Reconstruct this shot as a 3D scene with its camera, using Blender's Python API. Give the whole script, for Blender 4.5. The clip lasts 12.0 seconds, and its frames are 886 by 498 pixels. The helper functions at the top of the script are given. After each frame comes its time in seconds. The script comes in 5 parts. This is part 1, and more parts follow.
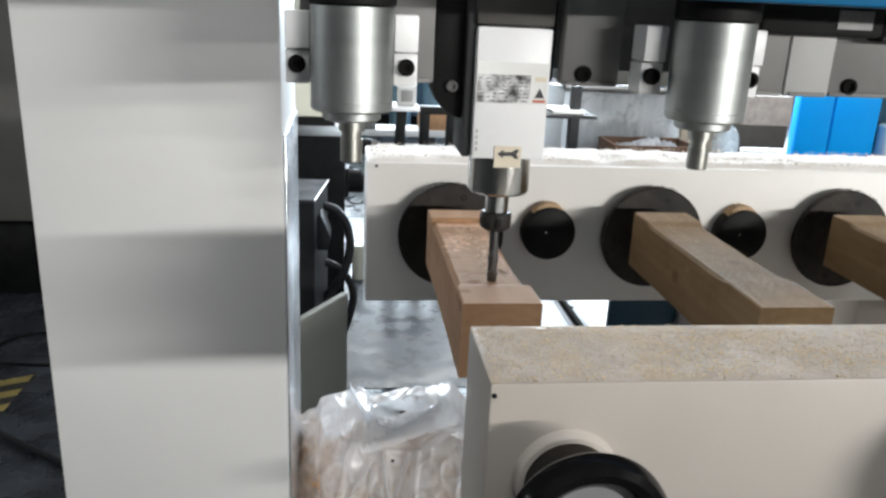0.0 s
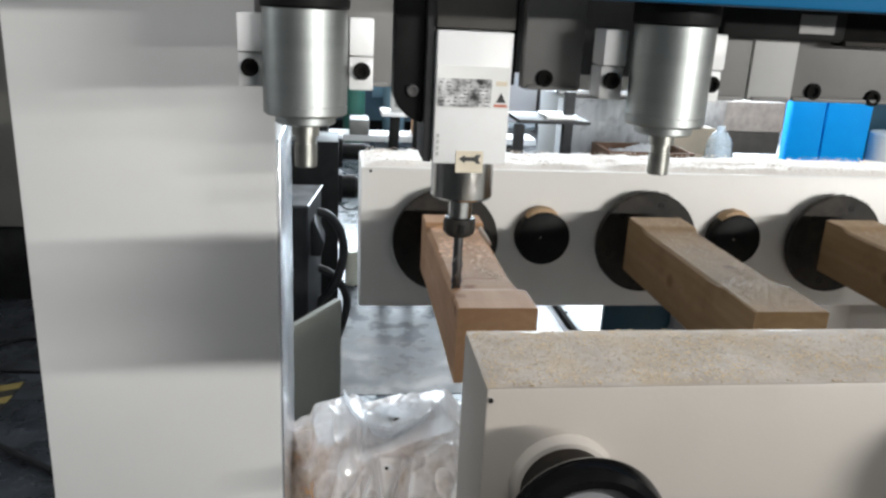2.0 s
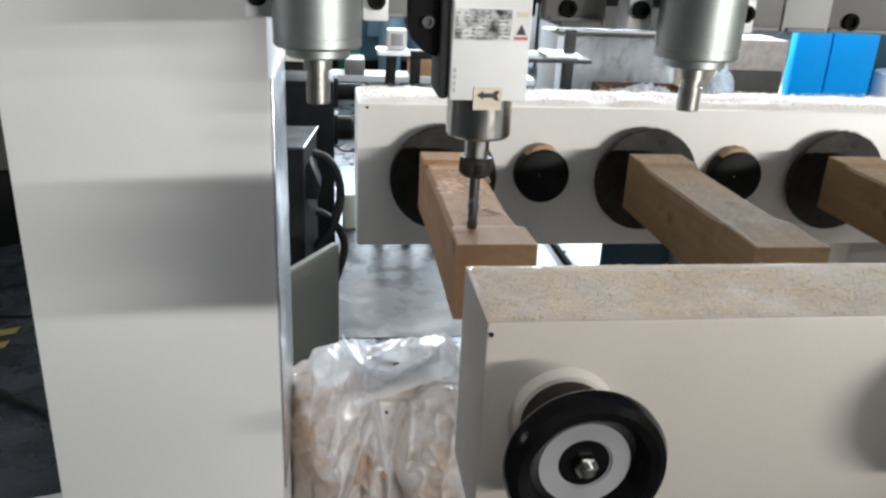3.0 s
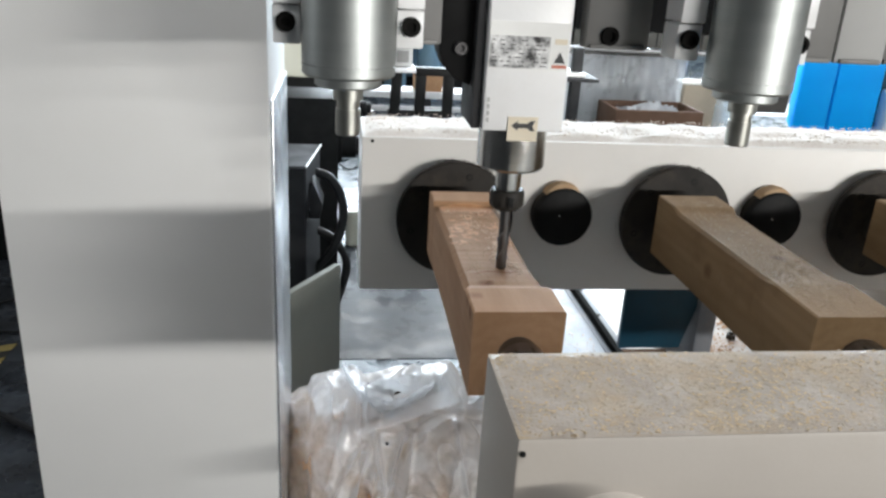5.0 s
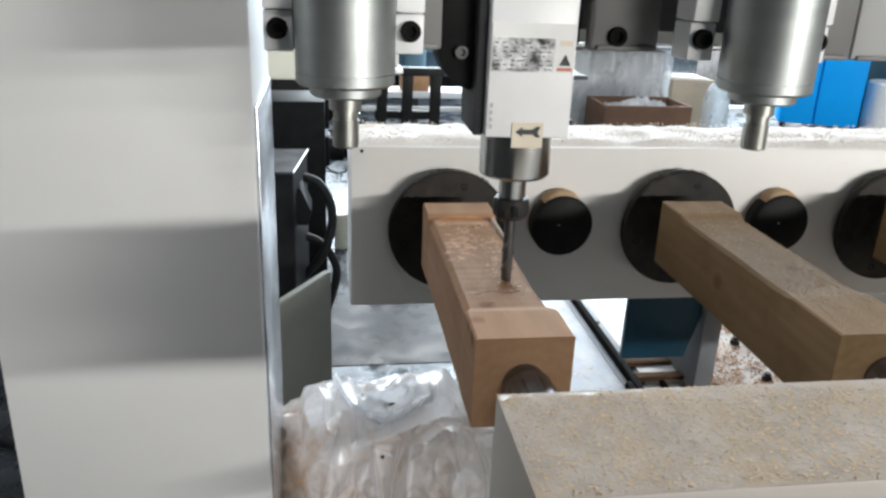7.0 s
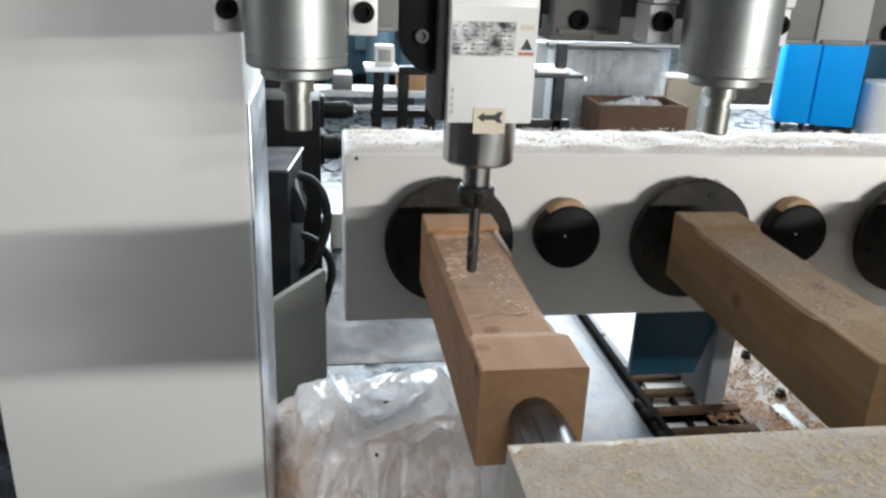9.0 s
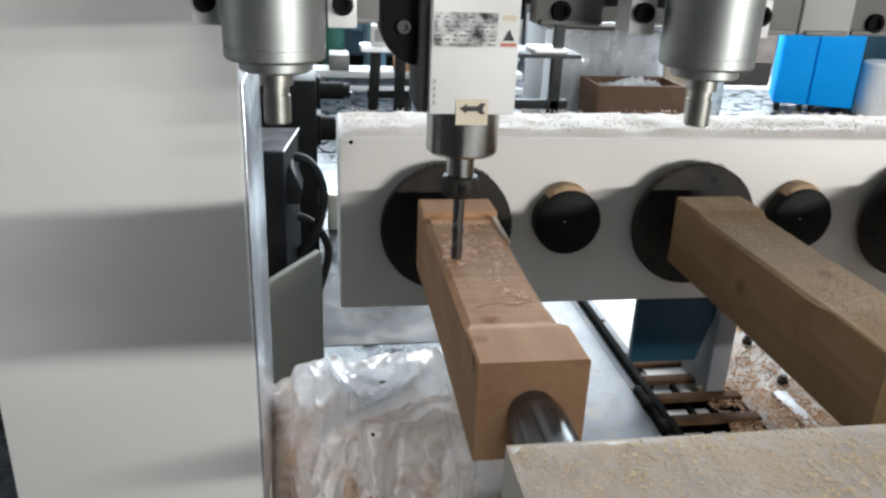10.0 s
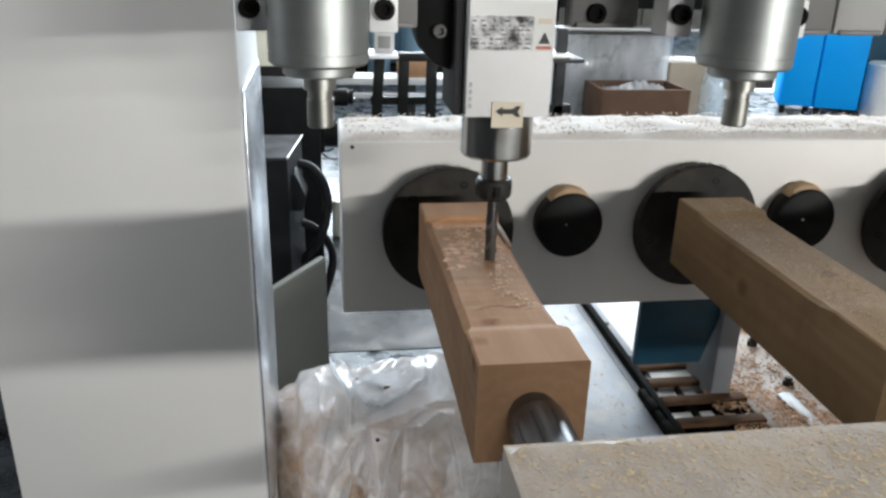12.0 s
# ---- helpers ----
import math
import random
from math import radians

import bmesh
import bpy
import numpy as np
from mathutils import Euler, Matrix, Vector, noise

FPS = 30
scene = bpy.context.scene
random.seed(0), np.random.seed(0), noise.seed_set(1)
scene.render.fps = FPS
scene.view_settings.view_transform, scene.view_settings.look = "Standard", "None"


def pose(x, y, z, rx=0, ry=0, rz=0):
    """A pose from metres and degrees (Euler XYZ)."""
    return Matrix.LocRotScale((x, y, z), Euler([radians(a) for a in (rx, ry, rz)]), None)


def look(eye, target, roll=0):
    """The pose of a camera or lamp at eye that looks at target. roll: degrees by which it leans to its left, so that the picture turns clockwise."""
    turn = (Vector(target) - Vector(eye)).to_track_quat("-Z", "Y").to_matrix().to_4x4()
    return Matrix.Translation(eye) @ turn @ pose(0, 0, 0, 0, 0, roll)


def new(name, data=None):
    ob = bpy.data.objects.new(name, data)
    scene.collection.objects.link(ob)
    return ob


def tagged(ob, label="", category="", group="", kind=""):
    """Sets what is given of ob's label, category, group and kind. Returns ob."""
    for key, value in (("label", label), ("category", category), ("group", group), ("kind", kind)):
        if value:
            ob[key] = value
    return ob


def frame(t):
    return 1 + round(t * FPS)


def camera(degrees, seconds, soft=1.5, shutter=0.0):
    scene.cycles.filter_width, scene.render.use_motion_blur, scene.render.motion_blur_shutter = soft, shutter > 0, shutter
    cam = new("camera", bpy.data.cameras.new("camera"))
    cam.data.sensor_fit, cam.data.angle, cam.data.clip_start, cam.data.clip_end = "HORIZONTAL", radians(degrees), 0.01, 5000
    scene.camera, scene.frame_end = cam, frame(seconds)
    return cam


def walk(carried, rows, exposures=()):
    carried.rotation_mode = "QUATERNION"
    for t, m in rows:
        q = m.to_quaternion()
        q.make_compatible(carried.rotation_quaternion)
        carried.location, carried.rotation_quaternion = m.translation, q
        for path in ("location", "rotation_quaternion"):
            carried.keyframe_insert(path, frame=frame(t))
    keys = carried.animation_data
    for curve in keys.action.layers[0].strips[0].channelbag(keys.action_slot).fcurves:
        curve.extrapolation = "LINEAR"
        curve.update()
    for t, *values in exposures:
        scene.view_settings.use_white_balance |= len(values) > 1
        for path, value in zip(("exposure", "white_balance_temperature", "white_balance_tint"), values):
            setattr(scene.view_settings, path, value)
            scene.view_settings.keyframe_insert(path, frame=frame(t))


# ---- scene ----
# Seconds, place, yaw, pitch, roll of the hand-held camera.
PATH = [
    (0, 0.0091, 0.0014, 1.2110, -7.31, -17.58, -2.64),
    (0.5, 0.0079, 0.0018, 1.2101, -7.88, -16.77, -2.59),
    (1, 0.0086, 0.0035, 1.2091, -7.98, -17.07, -2.41),
    (1.5, 0.0076, 0.0054, 1.2123, -7.78, -17.03, -2.70),
    (2, 0.0074, 0.0079, 1.2092, -7.82, -17.14, -2.78),
    (2.5, 0.0071, 0.0165, 1.2082, -8.14, -17.76, -3.18),
    (3, 0.0067, 0.0377, 1.2001, -8.27, -21.33, -2.73),
    (3.1, 0.0113, 0.0248, 1.2017, -7.22, -20.54, -2.81),
    (3.2, 0.0165, 0.0198, 1.2030, -5.74, -20.37, -2.32),
    (3.3, 0.0248, 0.0192, 1.2105, -4.21, -20.45, -1.66),
    (3.4, 0.0315, 0.0168, 1.2098, -2.00, -20.59, -1.30),
    (3.5, 0.0367, 0.0183, 1.2115, -2.35, -20.64, -1.50),
    (3.7, 0.0441, 0.0173, 1.2045, -4.08, -19.45, -3.65),
    (5.3, 0.0067, 0.1015, 1.2072, -8.76, -20.49, -2.78),
    (5.5, 0.0066, 0.1101, 1.2104, -9.12, -20.23, -2.57),
    (6, 0.0066, 0.1218, 1.2099, -8.90, -20.29, -2.30),
    (6.5, 0.0072, 0.1229, 1.2065, -8.50, -20.93, -2.29),
    (7, 0.0097, 0.1208, 1.2080, -8.77, -20.49, -2.33),
    (9, 0.0149, 0.1213, 1.2031, -9.00, -20.47, -2.39),
    (9.5, 0.0194, 0.1196, 1.1993, -9.12, -21.29, -2.17),
    (10, 0.0197, 0.1213, 1.2001, -9.18, -21.78, -2.38),
    (10.5, 0.0212, 0.1202, 1.1983, -9.38, -21.55, -2.27),
    (11, 0.0222, 0.1182, 1.1982, -9.27, -21.47, -2.05),
    (11.5, 0.0234, 0.1186, 1.1975, -8.97, -21.36, -1.81),
    (12, 0.0248, 0.1199, 1.1980, -8.67, -21.35, -1.67),
]
# Seconds and travel of the work table along y.
TABLE = [(0, -0.0000), (0.5, -0.0050), (1, -0.0104), (1.5, -0.0041), (2, 0.0045), (2.5, 0.0133), (3, 0.0274), (3.5, 0.0378), (3.7, 0.0143), (5.3, -0.0398), (5.5, -0.0362), (6, -0.0452), (6.5, -0.0562), (7, -0.0553), (9, -0.1140), (9.5, -0.1365), (10, -0.1350), (10.5, -0.1462), (11, -0.1515), (11.5, -0.1483), (12, -0.1338), ]
# Seconds and travel of the spindle carriage along x and z.
CARRIAGE = [(0, 0.0000, -0.0011), (0.5, -0.0135, -0.0017), (1, -0.0221, -0.0025), (1.5, -0.0324, -0.0008), (2, -0.0349, -0.0016), (2.5, -0.0298, -0.0014), (3, -0.0200, -0.0002), (3.5, -0.0181, 0.0098), (3.7, -0.0102, 0.0058), (5.3, 0.0033, 0.0003), (5.5, -0.0010, 0.0029), (6, -0.0035, 0.0027), (6.5, 0.0024, 0.0009), (7, 0.0102, 0.0015), (9, -0.0162, 0.0091), (9.5, -0.0239, 0.0020), (10, -0.0246, -0.0024), (10.5, -0.0182, -0.0026), (11, -0.0110, -0.0031), (11.5, -0.0029, -0.0035), (12, 0.0072, -0.0021), ]


def gaze(x, y, z, yaw, pitch, roll):
    a, b = radians(yaw), radians(pitch)
    way = Vector((-math.sin(a) * math.cos(b), math.cos(a) * math.cos(b), math.sin(b)))
    return look(Vector((x, y, z)), Vector((x, y, z)) + way, -roll)


cam = camera(59.02, 12.0, soft=2.6)
walk(cam, [(r[0], gaze(*r[1:])) for r in PATH], [(0, 0.16), (3.7, 0.14), (5.3, 0.1), (7.2, 0.1), (9.0, 0.08), (12.0, -0.04)])

# ---- light: daylight through the openings of the hall ----
world = bpy.data.worlds.new("sky")
scene.world = world
world.use_nodes = True
wn = world.node_tree
sky = wn.nodes.new("ShaderNodeTexSky")
sky.sky_type, sky.sun_disc = "NISHITA", False
sky.sun_elevation, sky.sun_rotation = radians(38), radians(150)
wn.links.new(sky.outputs[0], wn.nodes["Background"].inputs[0])
wn.nodes["Background"].inputs[1].default_value = 0.1


def window_light(name, eye, target, width, height, power, colour):
    data = bpy.data.lights.new(name, "AREA")
    data.shape, data.size, data.size_y, data.energy, data.color = "RECTANGLE", width, height, power, colour
    ob = new(name, data)
    ob.matrix_world = look(eye, target)
    return ob


# the wide gate and the roof window behind the machine, the strip window and a roof light behind the camera
window_light("gate_light", (3.2, 9.8, 2.75), (1.6, 0.0, 0.9), 7.6, 2.7, 1750, (0.78, 0.90, 1.0))
window_light("skylight_light", (2.0, 6.0, 4.95), (1.0, 1.3, 0.6), 4.6, 2.6, 430, (0.92, 0.97, 1.0))
window_light("strip_window_light", (5.8, -7.8, 2.19), (0.3, 0.9, 0.87), 4.6, 0.13, 860, (1.0, 0.985, 0.955))
# fill light added on the left; no window is known there
window_light("west_fill_light", (-6.9, 1.6, 2.2), (0.1, 0.5, 0.9), 2.6, 1.1, 38, (0.96, 0.98, 1.0))
window_light("roof_light", (0.6, -1.2, 4.6), (0.1, 0.9, 0.9), 3.0, 1.2, 95, (1.0, 1.0, 1.0))


# ---- materials ----
def surface(name, low, high, rough=0.5, metal=0.0, scale=20.0, stretch=(1, 1, 1), bump=0.1, grit=150.0,
            stain=None, stain_scale=3.0, stain_amount=0.35, shine=0.5):
    m = bpy.data.materials.new(name)
    m.use_nodes = True
    nt = m.node_tree
    bsdf = nt.nodes["Principled BSDF"]
    link = nt.links.new
    where = nt.nodes.new("ShaderNodeTexCoord")
    shift = nt.nodes.new("ShaderNodeMapping")
    shift.inputs["Scale"].default_value = stretch
    link(where.outputs["Object"], shift.inputs["Vector"])
    big = nt.nodes.new("ShaderNodeTexNoise")
    big.inputs["Scale"].default_value, big.inputs["Detail"].default_value = scale, 6
    link(shift.outputs[0], big.inputs["Vector"])
    fine = nt.nodes.new("ShaderNodeTexNoise")
    fine.inputs["Scale"].default_value, fine.inputs["Detail"].default_value = grit, 4
    link(shift.outputs[0], fine.inputs["Vector"])
    ramp = nt.nodes.new("ShaderNodeValToRGB")
    ramp.color_ramp.elements[0].position, ramp.color_ramp.elements[1].position = 0.3, 0.7
    ramp.color_ramp.elements[0].color, ramp.color_ramp.elements[1].color = (*low, 1), (*high, 1)
    link(big.outputs["Fac"], ramp.inputs[0])
    colour = ramp.outputs[0]
    if stain:
        spread = nt.nodes.new("ShaderNodeTexNoise")
        spread.inputs["Scale"].default_value, spread.inputs["Detail"].default_value = stain_scale, 8
        spread.inputs["Roughness"].default_value = 0.65
        link(where.outputs["Object"], spread.inputs["Vector"])
        cut = nt.nodes.new("ShaderNodeMapRange")
        cut.inputs["From Min"].default_value, cut.inputs["From Max"].default_value = 0.5, 0.72
        cut.inputs["To Max"].default_value = stain_amount
        link(spread.outputs["Fac"], cut.inputs["Value"])
        mix = nt.nodes.new("ShaderNodeMixRGB")
        mix.inputs["Color2"].default_value = (*stain, 1)
        link(cut.outputs[0], mix.inputs["Fac"])
        link(colour, mix.inputs["Color1"])
        colour = mix.outputs[0]
    link(colour, bsdf.inputs["Base Color"])
    gloss = nt.nodes.new("ShaderNodeMapRange")
    gloss.inputs["To Min"].default_value, gloss.inputs["To Max"].default_value = max(rough - 0.08, 0.03), min(rough + 0.1, 1)
    link(fine.outputs["Fac"], gloss.inputs["Value"])
    link(gloss.outputs[0], bsdf.inputs["Roughness"])
    bsdf.inputs["Metallic"].default_value = metal
    bsdf.inputs["Specular IOR Level"].default_value = shine
    if bump:
        relief = nt.nodes.new("ShaderNodeBump")
        relief.inputs["Strength"].default_value, relief.inputs["Distance"].default_value = bump, 0.002
        link(fine.outputs["Fac"], relief.inputs["Height"])
        link(relief.outputs[0], bsdf.inputs["Normal"])
    return m


def grained(name, low, high, dark, along="y", knots=()):
    """Sawn beech: bands of growth rings drawn out along one axis, flecks and a fine tooth."""
    m = surface(name, low, high, rough=0.75, scale=9, stretch=(4, 0.5, 4) if along == "y" else (1, 1, 1), bump=0.1, grit=90, shine=0.2,
                stain=tuple(0.55 * a + 0.45 * b for a, b in zip(low, dark)), stain_scale=16, stain_amount=0.8)
    nt = m.node_tree
    bsdf = nt.nodes["Principled BSDF"]
    where = nt.nodes.new("ShaderNodeTexCoord")
    shift = nt.nodes.new("ShaderNodeMapping")
    shift.inputs["Scale"].default_value, shift.inputs["Rotation"].default_value = (1, 0.12, 1), (0.05, 0.1, 0.06)
    nt.links.new(where.outputs["Object"], shift.inputs["Vector"])
    wave = nt.nodes.new("ShaderNodeTexWave")
    wave.wave_type = "RINGS"
    wave.rings_direction = "Y"
    wave.inputs["Scale"].default_value, wave.inputs["Distortion"].default_value = 28, 5
    wave.inputs["Detail"].default_value, wave.inputs["Detail Scale"].default_value = 4, 2
    nt.links.new(shift.outputs[0], wave.inputs["Vector"])
    amount = nt.nodes.new("ShaderNodeMath")
    amount.operation = "MULTIPLY"
    amount.inputs[1].default_value = 0.13
    nt.links.new(wave.outputs["Fac"], amount.inputs[0])
    mix = nt.nodes.new("ShaderNodeMixRGB")
    mix.inputs["Color2"].default_value = (*dark, 1)
    old = bsdf.inputs["Base Color"].links[0].from_socket
    nt.links.new(amount.outputs[0], mix.inputs["Fac"])
    nt.links.new(old, mix.inputs["Color1"])
    colour = mix.outputs[0]
    # broad darker heart streaks and the knots
    streak = nt.nodes.new("ShaderNodeTexNoise")
    streak.inputs["Scale"].default_value, streak.inputs["Detail"].default_value = 34, 5
    streak.inputs["Distortion"].default_value = 0.8
    nt.links.new(shift.outputs[0], streak.inputs["Vector"])
    band = nt.nodes.new("ShaderNodeMapRange")
    band.inputs["From Min"].default_value, band.inputs["From Max"].default_value = 0.52, 0.74
    band.inputs["To Max"].default_value = 0.22
    nt.links.new(streak.outputs["Fac"], band.inputs["Value"])
    tone = nt.nodes.new("ShaderNodeMixRGB")
    tone.inputs["Color2"].default_value = (*dark, 1)
    nt.links.new(band.outputs[0], tone.inputs["Fac"])
    nt.links.new(colour, tone.inputs["Color1"])
    colour = tone.outputs[0]
    for x, y, z, r in knots:
        far = nt.nodes.new("ShaderNodeVectorMath")
        far.operation = "DISTANCE"
        far.inputs[1].default_value = (x, y, z)
        warp = nt.nodes.new("ShaderNodeMixRGB")
        warp.inputs["Fac"].default_value = 0.012
        nt.links.new(where.outputs["Object"], warp.inputs["Color1"])
        nt.links.new(streak.outputs["Color"], warp.inputs["Color2"])
        nt.links.new(warp.outputs[0], far.inputs[0])
        near = nt.nodes.new("ShaderNodeMapRange")
        near.inputs["From Min"].default_value, near.inputs["From Max"].default_value = r * 0.35, r
        near.inputs["To Min"].default_value, near.inputs["To Max"].default_value = 0.75, 0.0
        nt.links.new(far.outputs["Value"], near.inputs["Value"])
        spot = nt.nodes.new("ShaderNodeMixRGB")
        spot.inputs["Color2"].default_value = (dark[0] * 0.6, dark[1] * 0.42, dark[2] * 0.34, 1)
        nt.links.new(near.outputs[0], spot.inputs["Fac"])
        nt.links.new(colour, spot.inputs["Color1"])
        colour = spot.outputs[0]
    nt.links.new(colour, bsdf.inputs["Base Color"])
    return m


def film(name, tint, clear, windows=()):
    """Crumpled clear plastic: partly see-through, with sharp gloss."""
    m = bpy.data.materials.new(name)
    m.use_nodes = True
    nt = m.node_tree
    bsdf = nt.nodes["Principled BSDF"]
    bsdf.inputs["Base Color"].default_value = (*tint, 1)
    bsdf.inputs["Roughness"].default_value = 0.22
    bsdf.inputs["Coat Weight"].default_value, bsdf.inputs["Coat Roughness"].default_value = 1.0, 0.09
    bsdf.inputs["Coat IOR"].default_value = 1.6
    bsdf.inputs["Specular IOR Level"].default_value = 0.8
    where = nt.nodes.new("ShaderNodeTexCoord")
    creases = nt.nodes.new("ShaderNodeTexNoise")
    creases.inputs["Scale"].default_value, creases.inputs["Detail"].default_value = 42, 6
    creases.inputs["Distortion"].default_value = 0.7
    nt.links.new(where.outputs["Object"], creases.inputs["Vector"])
    relief = nt.nodes.new("ShaderNodeBump")
    relief.inputs["Strength"].default_value, relief.inputs["Distance"].default_value = 0.65, 0.006
    sparkle = nt.nodes.new("ShaderNodeTexNoise")
    sparkle.inputs["Scale"].default_value, sparkle.inputs["Detail"].default_value = 190, 3
    nt.links.new(where.outputs["Object"], sparkle.inputs["Vector"])
    both = nt.nodes.new("ShaderNodeMath")
    both.operation = "MULTIPLY_ADD"
    both.inputs[1].default_value = 0.4
    nt.links.new(sparkle.outputs["Fac"], both.inputs[0])
    nt.links.new(creases.outputs["Fac"], both.inputs[2])
    nt.links.new(both.outputs[0], relief.inputs["Height"])
    nt.links.new(relief.outputs[0], bsdf.inputs["Normal"])
    patch = nt.nodes.new("ShaderNodeTexNoise")
    patch.inputs["Scale"].default_value, patch.inputs["Detail"].default_value = 9, 3
    nt.links.new(where.outputs["Object"], patch.inputs["Vector"])
    thin = nt.nodes.new("ShaderNodeMapRange")
    thin.inputs["From Min"].default_value, thin.inputs["From Max"].default_value = 0.52, 0.66
    thin.inputs["To Min"].default_value, thin.inputs["To Max"].default_value = clear * 0.8, min(clear * 1.7, 0.9)
    nt.links.new(patch.outputs["Fac"], thin.inputs["Value"])
    clearing = thin.outputs[0]
    if windows:
        # the film lies tight on the sawdust lower down
        blot = nt.nodes.new("ShaderNodeTexNoise")
        blot.inputs["Scale"].default_value, blot.inputs["Detail"].default_value = 24, 5
        nt.links.new(where.outputs["Object"], blot.inputs["Vector"])
        parts = nt.nodes.new("ShaderNodeSeparateXYZ")
        nt.links.new(where.outputs["Object"], parts.inputs[0])
        lift = nt.nodes.new("ShaderNodeMath")
        lift.operation = "MULTIPLY_ADD"
        lift.inputs[1].default_value = 0.16
        nt.links.new(patch.outputs["Fac"], lift.inputs[0])
        nt.links.new(parts.outputs["Z"], lift.inputs[2])
        tight = nt.nodes.new("ShaderNodeMapRange")
        tight.inputs["From Min"].default_value, tight.inputs["From Max"].default_value = 0.36, 0.46
        tight.inputs["To Min"].default_value, tight.inputs["To Max"].default_value = 0.08, 0.0
        nt.links.new(lift.outputs[0], tight.inputs["Value"])
        both_clear = nt.nodes.new("ShaderNodeMath")
        both_clear.operation = "MAXIMUM"
        nt.links.new(clearing, both_clear.inputs[0])
        nt.links.new(tight.outputs[0], both_clear.inputs[1])
        clearing = both_clear.outputs[0]
    for x, y, z, r in windows:
        far = nt.nodes.new("ShaderNodeVectorMath")
        far.operation = "DISTANCE"
        far.inputs[1].default_value = (x, y, z)
        nt.links.new(where.outputs["Object"], far.inputs[0])
        ragged = nt.nodes.new("ShaderNodeMath")
        ragged.operation = "MULTIPLY_ADD"
        ragged.inputs[1].default_value = r * 3.2
        nt.links.new(blot.outputs["Fac"], ragged.inputs[0])
        nt.links.new(far.outputs["Value"], ragged.inputs[2])
        near = nt.nodes.new("ShaderNodeMapRange")
        near.inputs["From Min"].default_value, near.inputs["From Max"].default_value = r * 1.3, r * 2.9
        near.inputs["To Min"].default_value, near.inputs["To Max"].default_value = 0.88, 0.0
        nt.links.new(ragged.outputs[0], near.inputs["Value"])
        most = nt.nodes.new("ShaderNodeMath")
        most.operation = "MAXIMUM"
        nt.links.new(clearing, most.inputs[0])
        nt.links.new(near.outputs[0], most.inputs[1])
        clearing = most.outputs[0]
    hole = nt.nodes.new("ShaderNodeBsdfTransparent")
    mix = nt.nodes.new("ShaderNodeMixShader")
    nt.links.new(clearing, mix.inputs[0])
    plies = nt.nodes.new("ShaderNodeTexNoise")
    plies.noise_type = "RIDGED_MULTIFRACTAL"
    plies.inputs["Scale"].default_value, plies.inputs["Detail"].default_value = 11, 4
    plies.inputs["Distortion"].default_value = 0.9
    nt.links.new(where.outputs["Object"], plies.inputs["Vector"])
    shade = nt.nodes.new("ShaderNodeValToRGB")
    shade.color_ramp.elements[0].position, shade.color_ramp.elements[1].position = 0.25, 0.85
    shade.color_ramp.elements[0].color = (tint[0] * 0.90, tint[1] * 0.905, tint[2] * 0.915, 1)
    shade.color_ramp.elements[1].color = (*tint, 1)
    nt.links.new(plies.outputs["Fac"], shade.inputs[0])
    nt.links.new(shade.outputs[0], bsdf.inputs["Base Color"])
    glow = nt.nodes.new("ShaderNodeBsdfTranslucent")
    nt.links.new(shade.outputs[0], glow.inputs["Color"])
    body = nt.nodes.new("ShaderNodeMixShader")
    body.inputs[0].default_value = 0.54
    nt.links.new(bsdf.outputs[0], body.inputs[1])
    nt.links.new(glow.outputs[0], body.inputs[2])
    nt.links.new(body.outputs[0], mix.inputs[1])
    nt.links.new(hole.outputs[0], mix.inputs[2])
    nt.links.new(mix.outputs[0], nt.nodes["Material Output"].inputs["Surface"])
    return m


# machine paint, darkened for the weaker light that falls on the tailstock
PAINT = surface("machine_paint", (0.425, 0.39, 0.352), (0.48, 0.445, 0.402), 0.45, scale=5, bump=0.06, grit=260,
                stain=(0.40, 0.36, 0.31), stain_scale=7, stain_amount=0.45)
COLUMN_PAINT = surface("column_paint", (0.62, 0.62, 0.61), (0.68, 0.68, 0.67), 0.40, scale=3, bump=0.05, grit=200,
                       stain=(0.55, 0.53, 0.5), stain_scale=2, stain_amount=0.25)
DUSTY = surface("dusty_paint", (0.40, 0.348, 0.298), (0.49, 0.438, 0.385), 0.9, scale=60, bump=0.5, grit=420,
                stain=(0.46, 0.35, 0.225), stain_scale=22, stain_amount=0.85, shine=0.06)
# wood dust, its tone whitened for the backlight on the headstock
PALE_CHIP = surface("pale_chip", (0.70, 0.64, 0.58), (0.82, 0.77, 0.72), 0.85, scale=200, bump=0.2)
BEECH = grained("beech", (0.375, 0.212, 0.116), (0.455, 0.275, 0.160), (0.26, 0.13, 0.064),
                knots=((-0.034, 0.022, 0.077, 0.010), (-0.012, 0.078, 0.078, 0.010), (-0.030, 0.040, 0.080, 0.010), (0.006, 0.135, 0.074, 0.009), (0.020, -0.002, 0.030, 0.012)))
BEECH_DULL = grained("beech_dull", (0.240, 0.148, 0.074), (0.310, 0.202, 0.106), (0.135, 0.074, 0.035),
                     knots=((0.012, 0.16, 0.081, 0.012), (-0.042, 0.22, 0.045, 0.014)))
BEECH_CUT = surface("beech_fresh_cut", (0.52, 0.32, 0.19), (0.66, 0.44, 0.28), 0.6, scale=30, stretch=(1, 3, 1), bump=0.5, grit=160)
BLACKENED = surface("blackened_steel", (0.016, 0.0145, 0.013), (0.036, 0.032, 0.028), 0.55, 0.0, scale=25, shine=0.2, bump=0.08,
                    stain=(0.16, 0.12, 0.08), stain_scale=14, stain_amount=0.25)
